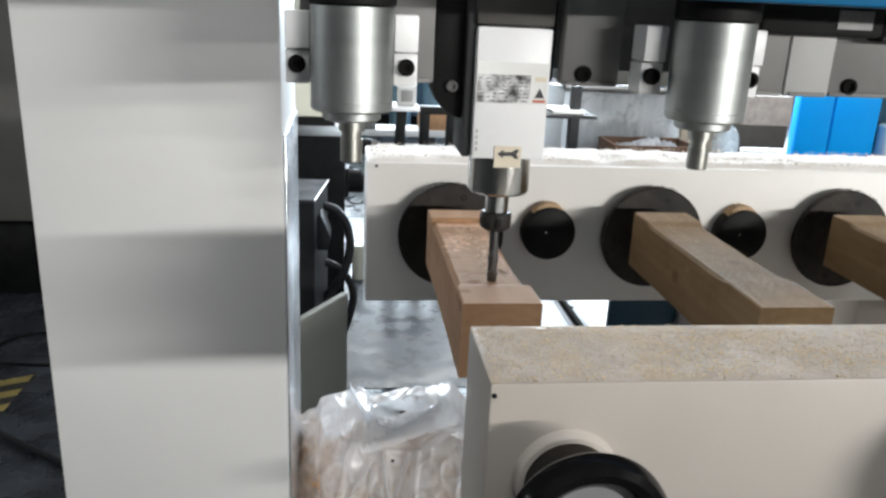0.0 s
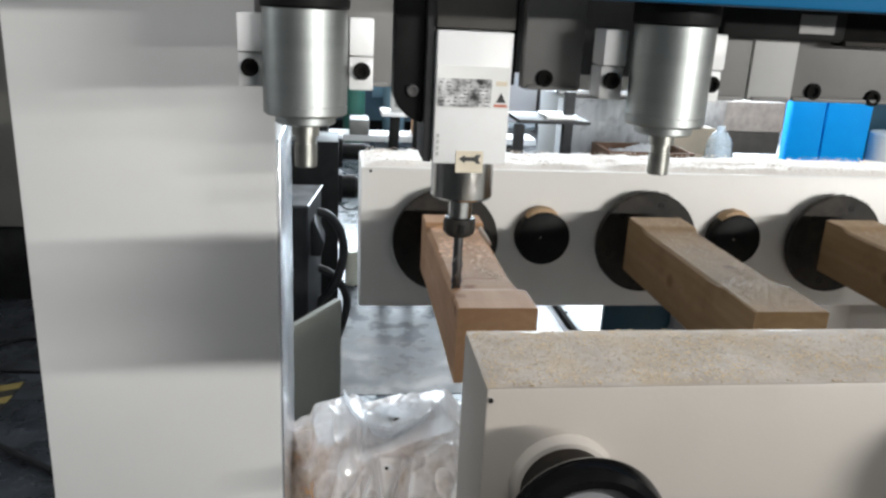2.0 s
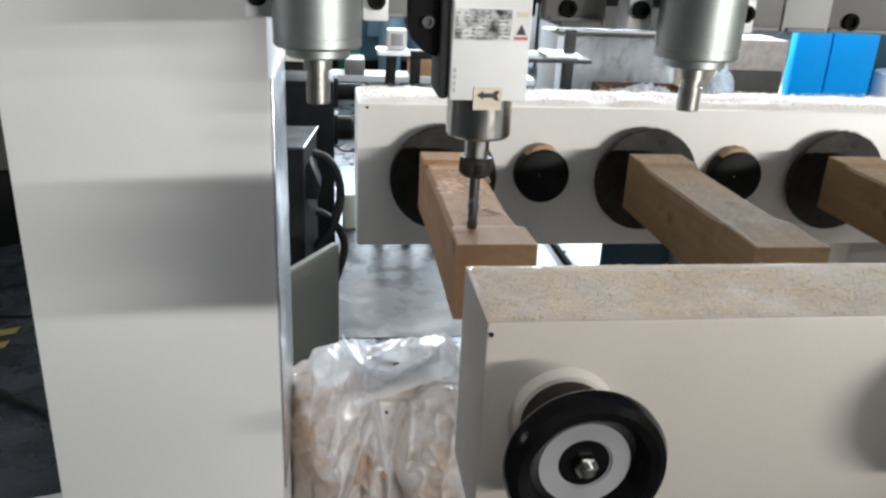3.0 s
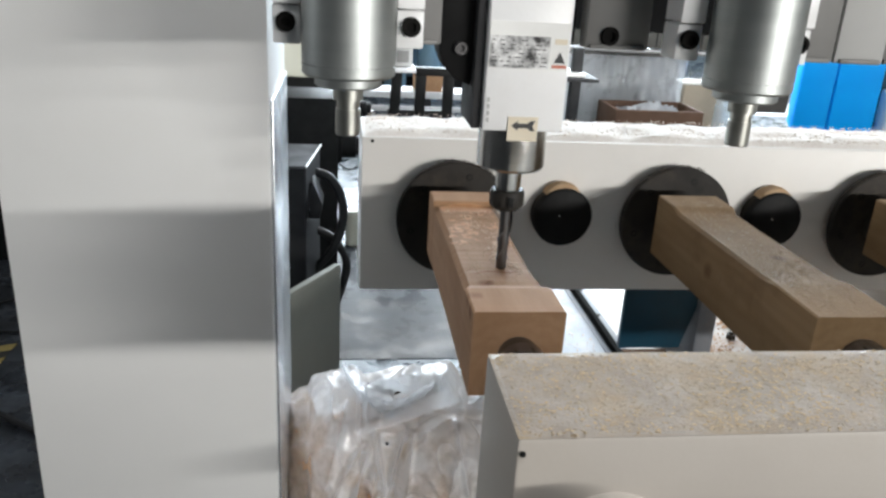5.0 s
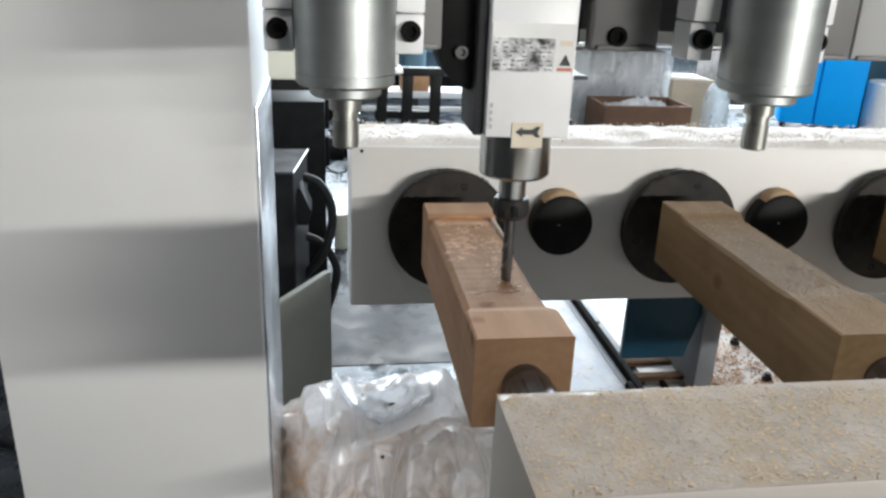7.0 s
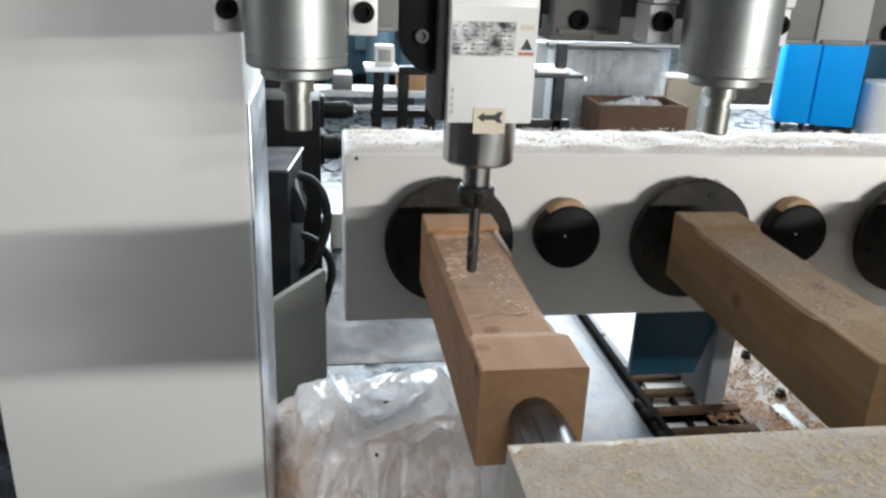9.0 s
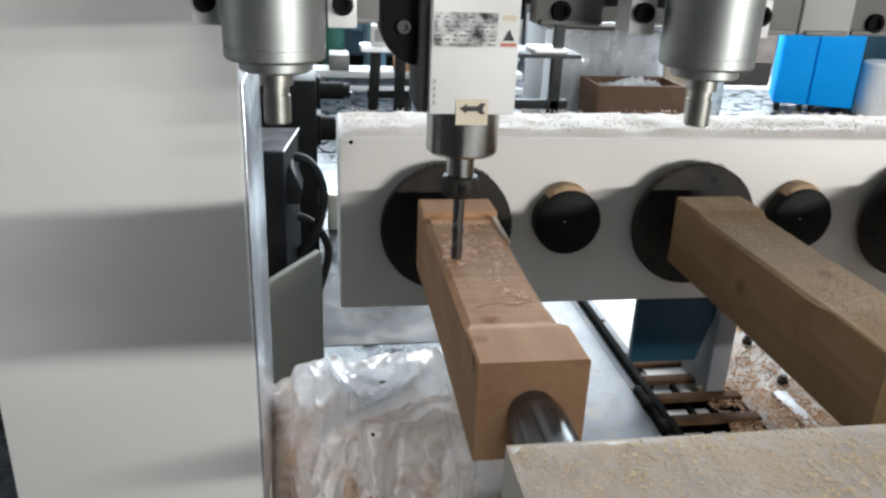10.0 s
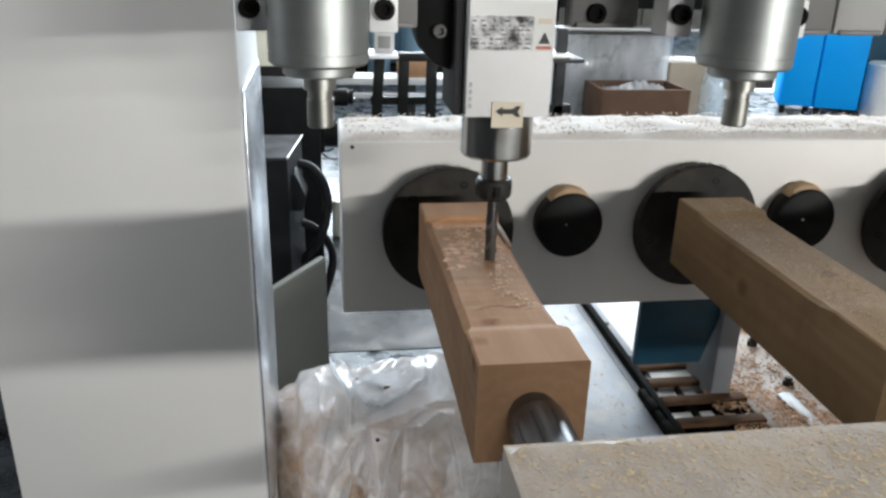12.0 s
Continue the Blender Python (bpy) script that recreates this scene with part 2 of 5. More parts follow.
BLACK = surface("black_plastic", (0.007, 0.007, 0.007), (0.012, 0.012, 0.012), 0.58, scale=30, shine=0.15, bump=0.05)
GLOSS_BLACK = surface("bakelite", (0.003, 0.003, 0.003), (0.006, 0.006, 0.006), 0.14, scale=30, bump=0.02, shine=0.12)
STEEL = surface("turned_steel", (0.44, 0.43, 0.41), (0.54, 0.53, 0.51), 0.2, 1.0, scale=5, stretch=(1, 1, 12), bump=0.02, grit=70)
BRUSHED = surface("brushed_aluminium", (0.37, 0.39, 0.38), (0.46, 0.48, 0.47), 0.46, 1.0, scale=6, stretch=(1, 1, 10), bump=0.05, grit=160)
SHAFT_STEEL = surface("dull_shaft_steel", (0.36, 0.36, 0.33), (0.46, 0.46, 0.42), 0.36, 1.0, scale=8, stretch=(1, 1, 10), bump=0.04)
QUILL_STEEL = surface("dull_steel", (0.17, 0.17, 0.18), (0.27, 0.27, 0.28), 0.32, 1.0, scale=10, stretch=(12, 1, 12), bump=0.05)
DARK_STEEL = surface("dark_steel", (0.10, 0.10, 0.10), (0.17, 0.16, 0.16), 0.35, 0.9, scale=14, bump=0.08)
GREY_PLATE = surface("grey_plate", (0.155, 0.152, 0.147), (0.21, 0.207, 0.20), 0.5, 0.1, scale=12, bump=0.06,
                     stain=(0.16, 0.15, 0.14), stain_scale=9, stain_amount=0.4)
GUNMETAL = surface("gunmetal_case", (0.03, 0.03, 0.031), (0.05, 0.05, 0.052), 0.6, 0.1, scale=20, shine=0.15, bump=0.06)
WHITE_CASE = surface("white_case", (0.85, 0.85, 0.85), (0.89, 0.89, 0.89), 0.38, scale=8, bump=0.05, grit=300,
                     stain=(0.6, 0.58, 0.54), stain_scale=12, stain_amount=0.2)
STICKER = surface("sticker", (0.80, 0.80, 0.78), (0.86, 0.86, 0.84), 0.3, scale=40, bump=0.0)
STICKER_TAN = surface("tan_sticker", (0.70, 0.62, 0.48), (0.78, 0.70, 0.56), 0.4, scale=40, bump=0.0)
INK = surface("ink", (0.02, 0.02, 0.02), (0.05, 0.05, 0.05), 0.5, scale=200, bump=0.0)
RED_INK = surface("red_ink", (0.55, 0.16, 0.10), (0.65, 0.22, 0.15), 0.5, scale=200, bump=0.0)
FOIL = surface("printed_foil", (0.03, 0.03, 0.03), (0.88, 0.88, 0.88), 0.3, 0.2, scale=95, stretch=(1, 1, 1), bump=0.3)
BLUE = surface("blue_paint", (0.003, 0.36, 0.96), (0.004, 0.40, 1.0), 0.5, scale=3, bump=0.03, stain=(0.003, 0.30, 0.86), stain_scale=5, shine=0.12)
BEAM_BLUE = surface("beam_blue", (0.003, 0.105, 0.24), (0.005, 0.13, 0.29), 0.45, scale=5, bump=0.05, shine=0.2)
TEAL = surface("teal_paint", (0.002, 0.045, 0.082), (0.003, 0.058, 0.10), 0.5, scale=9, bump=0.1, stain=(0.02, 0.03, 0.035), stain_scale=12)
OLIVE = surface("olive_grey_paint", (0.105, 0.106, 0.09), (0.135, 0.136, 0.115), 0.5, scale=6, bump=0.08)
CREAM = surface("cream_paint", (0.62, 0.62, 0.52), (0.7, 0.7, 0.6), 0.45, scale=6, bump=0.06)
CONCRETE = surface("polished_concrete", (0.018, 0.020, 0.023), (0.050, 0.056, 0.066), 0.25, scale=7, bump=0.04, grit=40,
                   stain=(0.024, 0.024, 0.025), stain_scale=3.6, stain_amount=0.85, shine=0.3)


def worn_gloss(m, scale, low, high):
    """Polish that is rubbed off in patches."""
    nt = m.node_tree
    where = nt.nodes.new("ShaderNodeTexCoord")
    wear = nt.nodes.new("ShaderNodeTexNoise")
    wear.inputs["Scale"].default_value, wear.inputs["Detail"].default_value = scale, 7
    wear.inputs["Roughness"].default_value = 0.62
    nt.links.new(where.outputs["Object"], wear.inputs["Vector"])
    span = nt.nodes.new("ShaderNodeMapRange")
    span.inputs["From Min"].default_value, span.inputs["From Max"].default_value = 0.36, 0.64
    span.inputs["To Min"].default_value, span.inputs["To Max"].default_value = low, high
    nt.links.new(wear.outputs["Fac"], span.inputs["Value"])
    nt.links.new(span.outputs[0], nt.nodes["Principled BSDF"].inputs["Roughness"])


worn_gloss(CONCRETE, 9, 0.12, 0.5)
BED = surface("ground_bed", (0.21, 0.228, 0.255), (0.285, 0.305, 0.335), 0.55, 0.0, scale=16, bump=0.08,
              stain=(0.5, 0.38, 0.25), stain_scale=14, stain_amount=0.5)
YELLOW = surface("hazard_yellow", (0.19, 0.14, 0.04), (0.25, 0.19, 0.055), 0.7, scale=18, bump=0.05, stain=(0.2, 0.16, 0.06), stain_scale=12)
TAR = surface("hazard_black", (0.02, 0.02, 0.02), (0.035, 0.034, 0.03), 0.6, scale=20, shine=0.2, bump=0.05)
RUBBER = surface("rubber", (0.012, 0.012, 0.013), (0.02, 0.02, 0.021), 0.5, scale=40, shine=0.2, bump=0.1)
CARD = surface("cardboard", (0.125, 0.068, 0.042), (0.16, 0.09, 0.058), 0.8, scale=10, bump=0.1)
CARD_PALE = surface("pale_cardboard", (0.42, 0.36, 0.28), (0.5, 0.43, 0.34), 0.8, scale=10, bump=0.1)
SAWDUST = surface("sawdust", (0.40, 0.22, 0.10), (0.58, 0.36, 0.18), 0.9, scale=22, bump=0.8, grit=160)
RUSTY = surface("rusty_brown", (0.06, 0.034, 0.02), (0.12, 0.068, 0.038), 0.9, 0.0, scale=30, bump=0.3, shine=0.1)
WALL = surface("hall_wall", (0.16, 0.16, 0.155), (0.22, 0.22, 0.21), 0.8, scale=2, bump=0.1)
SHEET = surface("roof_sheet", (0.14, 0.14, 0.14), (0.2, 0.2, 0.2), 0.6, scale=3, bump=0.1)
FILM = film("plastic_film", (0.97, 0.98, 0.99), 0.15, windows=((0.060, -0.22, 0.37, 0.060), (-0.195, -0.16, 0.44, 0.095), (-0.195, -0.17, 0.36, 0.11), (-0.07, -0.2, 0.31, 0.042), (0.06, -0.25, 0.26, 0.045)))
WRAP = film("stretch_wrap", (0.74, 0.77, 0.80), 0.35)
JUG = film("jug_plastic", (0.80, 0.88, 0.93), 0.8)
PALE_BLUE = surface("pale_blue_paint", (0.20, 0.33, 0.42), (0.27, 0.41, 0.5), 0.5, scale=6, bump=0.06)
GREEN = surface("green_paint", (0.04, 0.16, 0.13), (0.06, 0.2, 0.16), 0.45, scale=6, bump=0.06)
DUST_CHIP = surface("dusty_chip", (0.44, 0.375, 0.285), (0.54, 0.47, 0.37), 0.9, scale=200, bump=0.1, shine=0.08)
LITTER = surface("chip_bed", (0.40, 0.36, 0.33), (0.58, 0.54, 0.50), 0.9, scale=30, bump=0.4, grit=220, stain=(0.42, 0.27, 0.17), stain_scale=9, stain_amount=0.8)
CREAM_GREY = surface("beige_grey_paint", (0.11, 0.105, 0.095), (0.15, 0.145, 0.13), 0.5, scale=4, bump=0.06, stain=(0.2, 0.19, 0.17), stain_scale=3)
SLATE_BLUE = surface("slate_blue_paint", (0.07, 0.13, 0.18), (0.10, 0.17, 0.23), 0.45, scale=4, bump=0.05)
WALL_PALE = surface("pale_panel", (0.62, 0.62, 0.63), (0.70, 0.70, 0.71), 0.6, scale=3, bump=0.05)
CURL = surface("fresh_shaving", (0.58, 0.37, 0.21), (0.68, 0.47, 0.30), 0.6, scale=120, bump=0.1)
MIRROR_STEEL = surface("polished_guide", (0.60, 0.62, 0.65), (0.74, 0.76, 0.79), 0.22, 0.85, scale=9, stretch=(1, 1, 1.5), bump=0.5, grit=22)
PALE_PLATE = surface("pale_grey_plate", (0.40, 0.40, 0.39), (0.48, 0.48, 0.47), 0.5, scale=12, bump=0.05)
SHAVING = surface("golden_shaving", (0.50, 0.385, 0.245), (0.60, 0.48, 0.33), 0.9, scale=160, bump=0.1, shine=0.08)
DEEP_CHIP = surface("brown_chip", (0.42, 0.33, 0.23), (0.54, 0.44, 0.31), 0.8, scale=160, bump=0.1)
SATIN_BLACK = surface("satin_black", (0.010, 0.010, 0.011), (0.016, 0.016, 0.017), 0.55, scale=20, shine=0.12, bump=0.05)
LID_GREY = surface("worn_lid", (0.035, 0.035, 0.037), (0.10, 0.10, 0.105), 0.7, scale=14, shine=0.1, bump=0.1)
# the same machine paint, made paler for the stronger light on the headstock
LIT_PAINT = surface("lit_machine_paint", (0.81, 0.785, 0.745), (0.855, 0.835, 0.80), 0.4, scale=5, bump=0.05, grit=260,
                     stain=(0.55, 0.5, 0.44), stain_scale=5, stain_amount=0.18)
BROWN_CHIP = surface("dark_beech_chip", (0.40, 0.23, 0.13), (0.56, 0.36, 0.22), 0.8, scale=120, bump=0.1)
MATT_BLACK = surface("oily_black", (0.008, 0.008, 0.008), (0.016, 0.015, 0.014), 0.9, scale=30, bump=0.2, shine=0.05)
FAN_GREY = surface("warm_grey_casting", (0.065, 0.062, 0.058), (0.09, 0.086, 0.08), 0.6, scale=12, bump=0.06, shine=0.2)
LOCK_BLACK = surface("dusty_black_steel", (0.010, 0.009, 0.008), (0.02, 0.017, 0.014), 0.6, scale=20, bump=0.1, shine=0.15,
                     stain=(0.07, 0.042, 0.024), stain_scale=22, stain_amount=0.5)
PALE_TAN = surface("pale_tan_chip", (0.68, 0.58, 0.49), (0.79, 0.70, 0.62), 0.9, scale=200, bump=0.1)
BOARDS = surface("mottled_boards", (0.36, 0.32, 0.30), (0.50, 0.46, 0.43), 0.8, scale=16, bump=0.2, stain=(0.2, 0.18, 0.17), stain_scale=9, stain_amount=0.5)
# grey dust on the chucks, and the painted shade in the sack's slit
DUST_SHADE = surface("dust_and_slit_shade", (0.07, 0.06, 0.055), (0.24, 0.21, 0.19), 0.9, scale=60, bump=0.5, grit=200)
RING_GREY = surface("ring_grey", (0.25, 0.25, 0.26), (0.30, 0.30, 0.31), 0.45, 0.2, scale=20, bump=0.03)
CRUST = surface("tan_dust_crust", (0.50, 0.33, 0.19), (0.62, 0.45, 0.29), 0.9, scale=70, bump=0.6, grit=260)
FRESH_WALL = surface("fresh_cut_wall", (0.50, 0.24, 0.11), (0.64, 0.36, 0.19), 0.65, scale=60, stretch=(1, 4, 1), bump=0.4, grit=200)
SAW_GRAIN = surface("saw_grain", (0.33, 0.22, 0.115), (0.43, 0.30, 0.165), 0.9, scale=160, bump=0.1)
BURNT = surface("scorched_beech", (0.24, 0.105, 0.05), (0.32, 0.15, 0.075), 0.8, scale=90, bump=0.2, shine=0.2)


# ---- builders ----
ORIGIN = {}
ON_TABLE, ON_CARRIAGE = [], []


def thing(name, at, label, category, group="", kind=""):
    ob = new(name)
    ob.empty_display_size = 0.05
    ob.location = at
    ORIGIN[ob.name] = Vector(at)
    return tagged(ob, label, category, group, kind)


def part(name, bm, material, parent=None, label="", smooth=True):
    """One mesh, drawn in world places, put under its thing or part."""
    at = ORIGIN[parent.name] if parent else Vector((0, 0, 0))
    bmesh.ops.translate(bm, verts=bm.verts, vec=-at)
    me = bpy.data.meshes.new(name)
    bm.to_mesh(me)
    bm.free()
    me.materials.append(material)
    if smooth:
        for p in me.polygons:
            p.use_smooth = True
        me.set_sharp_from_angle(angle=radians(28))
    ob = new(name, me)
    if parent:
        ob.parent = parent
    ORIGIN[ob.name] = at
    if label:
        ob["label"] = label
    return ob


def box(x0, x1, y0, y1, z0, z1, bevel=0.002, bm=None, turn=None):
    out = bm or bmesh.new()
    made = bmesh.ops.create_cube(out, size=1)["verts"]
    m = Matrix.LocRotScale(((x0 + x1) / 2, (y0 + y1) / 2, (z0 + z1) / 2), turn, (x1 - x0, y1 - y0, z1 - z0))
    bmesh.ops.transform(out, matrix=m, verts=made)
    if bevel:
        edges = list({e for v in made for e in v.link_edges})
        bmesh.ops.bevel(out, geom=edges, offset=bevel, segments=2, affect="EDGES", profile=0.5)
    return out


def turned(profile, at, axis="z", sides=40, bm=None):
    """A body of revolution: rows of (radius, height) along an axis through a place."""
    out = bm or bmesh.new()
    rings = []
    m = {"z": Matrix(), "y": Matrix.Rotation(radians(-90), 4, "X"), "x": Matrix.Rotation(radians(90), 4, "Y")}[axis]
    m = Matrix.Translation(at) @ m
    for r, h in profile:
        if r <= 0:
            rings.append([out.verts.new(m @ Vector((0, 0, h)))])
        else:
            rings.append([out.verts.new(m @ Vector((r * math.cos(a), r * math.sin(a), h)))
                          for a in (math.tau * k / sides for k in range(sides))])
    for a, b in zip(rings, rings[1:]):
        for k in range(sides):
            f = [a[k % len(a)], a[(k + 1) % len(a)], b[(k + 1) % len(b)], b[k % len(b)]]
            f = list(dict.fromkeys(f))
            if len(f) > 2:
                out.faces.new(f)
    for ring in (rings[0], rings[-1]):
        if len(ring) > 2:
            out.faces.new(ring)
    bmesh.ops.recalc_face_normals(out, faces=out.faces)
    return out


def rod(r, z0, z1, at, axis="z", edge=0.0008, sides=32, bm=None):
    return turned([(r - edge, z0), (r, z0 + edge), (r, z1 - edge), (r - edge, z1)], at, axis, sides, bm)


def tube(points, r, sides=12, bm=None):
    """A hose through smoothed points."""
    out = bm or bmesh.new()
    pts = [Vector(p) for p in points]
    for _ in range(3):
        pts = [pts[0]] + [q for a, b in zip(pts, pts[1:]) for q in (a.lerp(b, 0.25), a.lerp(b, 0.75))] + [pts[-1]]
    rings, side = [], Vector((0.3, 0.5, 0.8)).normalized()
    for k, p in enumerate(pts):
        way = (pts[min(k + 1, len(pts) - 1)] - pts[max(k - 1, 0)]).normalized()
        u = (side - way * side.dot(way)).normalized()
        v = way.cross(u)
        rings.append([out.verts.new(p + r * (math.cos(a) * u + math.sin(a) * v)) for a in (math.tau * n / sides for n in range(sides))])
    for a, b in zip(rings, rings[1:]):
        for k in range(sides):
            out.faces.new((a[k], a[(k + 1) % sides], b[(k + 1) % sides], b[k]))
    out.faces.new(rings[0])
    out.faces.new(rings[-1])
    bmesh.ops.recalc_face_normals(out, faces=out.faces)
    return out


def prism(outline, y0, y1, bevel=0.0015, bm=None, axis="y"):
    """A plate: an outline in x and z (or y and z), drawn out along y (or x)."""
    out = bm or bmesh.new()
    def spot(a, b, c):
        return (a, c, b) if axis == "y" else (c, a, b)
    front = [out.verts.new(spot(a, b, y0)) for a, b in outline]
    back = [out.verts.new(spot(a, b, y1)) for a, b in outline]
    n = len(outline)
    faces = [out.faces.new(front), out.faces.new(back)]
    for k in range(n):
        faces.append(out.faces.new((front[k], front[(k + 1) % n], back[(k + 1) % n], back[k])))
    bmesh.ops.recalc_face_normals(out, faces=faces)
    if bevel:
        bmesh.ops.bevel(out, geom=list({e for f in faces for e in f.edges}), offset=bevel, segments=2, affect="EDGES", profile=0.5)
    return out


def flakes(name, count, x0, x1, y0, y1, height, material, parent, size=(0.0015, 0.005), seed=3, keep=None, tilt=0.35):
    """Loose chips: small curled slips lying on a surface."""
    rng = random.Random(seed)
    verts, faces = [], []
    while len(verts) < count * 8:
        x, y = rng.uniform(x0, x1), rng.uniform(y0, y1)
        if keep and not keep(x, y, rng):
            continue
        z = height(x, y) if callable(height) else height
        a, b = rng.uniform(*size), rng.uniform(*size) * 0.6
        t = (0.0004 + rng.random() * 0.0006) * min(1, tilt * 3)
        m = Matrix.LocRotScale((x, y, z + t + rng.random() * 0.003 * tilt), Euler((rng.gauss(0, tilt), rng.gauss(0, tilt), rng.uniform(0, 6.3))), (a, b, t))
        k = len(verts)
        verts += [m @ Vector(c) for c in ((-.5, -.5, -.5), (.5, -.5, -.2), (.5, .5, -.2), (-.5, .5, -.5), (-.4, -.5, .5), (.4, -.5, .9), (.4, .5, .9), (-.4, .5, .5))]
        faces += [tuple(k + i for i in f) for f in ((0, 3, 2, 1), (4, 5, 6, 7), (0, 1, 5, 4), (1, 2, 6, 5), (2, 3, 7, 6), (3, 0, 4, 7))]
    at = ORIGIN[parent.name] if parent else Vector((0, 0, 0))
    me = bpy.data.meshes.new(name)
    me.from_pydata([v - at for v in verts], [], faces)
    me.materials.append(material)
    ob = new(name, me)
    if parent:
        ob.parent = parent
    ob["kind"] = "stuff"
    ORIGIN[ob.name] = at
    return ob


def bolt(parent, x, y, z, r, depth=0.008, name="bolt", label="black socket-head bolt", material=None):
    """A socket-head cap screw that faces the camera, its hexagon sunk."""
    b = turned([(r * 0.9, depth), (r, depth * 0.7), (r, 0.001), (r * 0.92, 0), (r * 0.55, 0), (r * 0.5, depth * 0.4), (0, depth * 0.4)], (x, y, z), "y", 24)
    return part(name, b, material or MATT_BLACK, parent, label)


# ---- hall: floor, walls, roof ----
def hall():
    floor = thing("floor", (0, 0, 0), "worn grey polished concrete floor with saw-cut joints", "floor", kind="structure")
    ys = [-8.0, -2.3, 2.297, 6.9, 10.0]
    xs = [-7.0, -2.4, 2.9, 9.0]
    gap = 0.003
    for a, b in zip(ys, ys[1:]):
        for c, d in zip(xs, xs[1:]):
            part("slab", box(c + gap, d - gap, a + gap, b - gap, -0.1, 0, 0.002), CONCRETE, floor)
    part("joint_bed", box(-7, 9, -8, 10, -0.12, -0.012, 0), TAR, floor)
    ground = thing("ground", (0, 0, 0), "pale concrete yard outside the open gate", "ground", kind="structure")
    part("yard", box(-120, 120, -120, 160, -0.4, -0.13, 0), CONCRETE, ground)
    back = thing("wall_north", (0, 10, 0), "plain grey hall wall with a wide open gate", "wall", kind="structure")
    part("wall_panel", box(-7, -0.8, 10, 10.2, 0, 5, 0), WALL, back)
    part("wall_panel", box(7.2, 9, 10, 10.2, 0, 5, 0), WALL, back)
    part("lintel", box(-0.8, 7.2, 10, 10.2, 4.2, 5, 0), WALL, back)
    south = thing("wall_south", (0, -8, 0), "plain grey hall wall with a strip window", "wall", kind="structure")
    part("wall_panel", box(-7, 3.4, -8.2, -8, 0, 5, 0), WALL, south)
    part("wall_panel", box(3.4, 8.2, -8.2, -8, 0, 2.08, 0), WALL, south)
    part("wall_panel", box(3.4, 8.2, -8.2, -8, 2.30, 5, 0), WALL, south)
    part("wall_panel", box(8.2, 9, -8.2, -8, 0, 5, 0), WALL, south)
    west = thing("wall_west", (-7, 0, 0), "plain grey hall wall with an added opening at the fill light", "wall", kind="structure")
    part("wall_panel", box(-7.2, -7, -8.2, 0.2, 0, 5, 0), WALL, west)
    # unseen opening made for the west fill light
    part("wall_panel", box(-7.2, -7, 0.2, 3.0, 0, 1.6, 0), WALL, west)
    part("wall_panel", box(-7.2, -7, 0.2, 3.0, 2.8, 5, 0), WALL, west)
    part("wall_panel", box(-7.2, -7, 3.0, 10.2, 0, 5, 0), WALL, west)
    east = thing("wall_east", (9, 0, 0), "plain grey hall wall", "wall", kind="structure")
    part("wall_panel", box(9, 9.2, -8.2, 10.2, 0, 5, 0), WALL, east)
    roof = thing("ceiling", (0, 0, 5), "grey sheet-metal hall roof", "ceiling", kind="structure")
    bm = box(-7.2, 9.2, -8.2, 4.5, 5, 5.1, 0)
    box(-7.2, 9.2, 7.5, 10.2, 5, 5.1, 0, bm)
    box(-7.2, -0.5, 4.5, 7.5, 5, 5.1, 0, bm)
    box(4.5, 9.2, 4.5, 7.5, 5, 5.1, 0, bm)
    for k in range(22):
        box(-7.2, 9.2, -7.7 + k * 0.54, -7.65 + k * 0.54, 4.96, 4.998, 0, bm)
    part("roof_deck", bm, SHEET, roof)


# ---- machine: fixed frame ----
def gantry():
    col = thing("gantry_column", (-0.257, 1.26, 0), "tall white-painted steel gantry column of the carving machine", "machine frame")
    part("shaft", box(-0.431, -0.083, 1.12, 1.40, 0.02, 2.1, 0.004), COLUMN_PAINT, col)
    part("foot_plate", box(-0.50, -0.06, 1.05, 1.46, 0, 0.02, 0.003), COLUMN_PAINT, col)
    part("guide_strip", box(-0.0828, -0.079, 1.130, 1.392, 0.34, 1.02, 0.001), MIRROR_STEEL, col, "pale smooth side strip")
    beam = thing("gantry_beam", (1.0, 1.2, 1.36), "white-painted gantry cross beam with a blue cover strip", "machine frame")
    part("beam_body", box(-0.083, 2.9, 1.08, 1.36, 1.25, 1.9, 0.006), COLUMN_PAINT, beam)
    part("cover_strip", box(0.138, 2.9, 0.60, 0.64, 1.2205, 1.50, 0.003), BEAM_BLUE, beam, "dark blue painted cover strip")
    # unseen bar, added to cast the shadow band across the column's top
    part("shadow_bar", box(-0.9, 0.136, 0.60, 0.64, 1.238, 1.256, 0.003), COLUMN_PAINT, beam)
    part("top_plate", box(0.138, 2.9, 0.60, 1.36, 1.90, 1.94, 0.004), COLUMN_PAINT, beam)
    post = thing("gantry_column", (3.07, 1.26, 0), "tall white-painted steel gantry column of the carving machine", "machine frame")
    part("shaft", box(2.90, 3.25, 1.12, 1.40, 0.02, 2.1, 0.004), COLUMN_PAINT, post)
    part("foot_plate", box(2.86, 3.29, 1.05, 1.46, 0, 0.02, 0.003), COLUMN_PAINT, post)


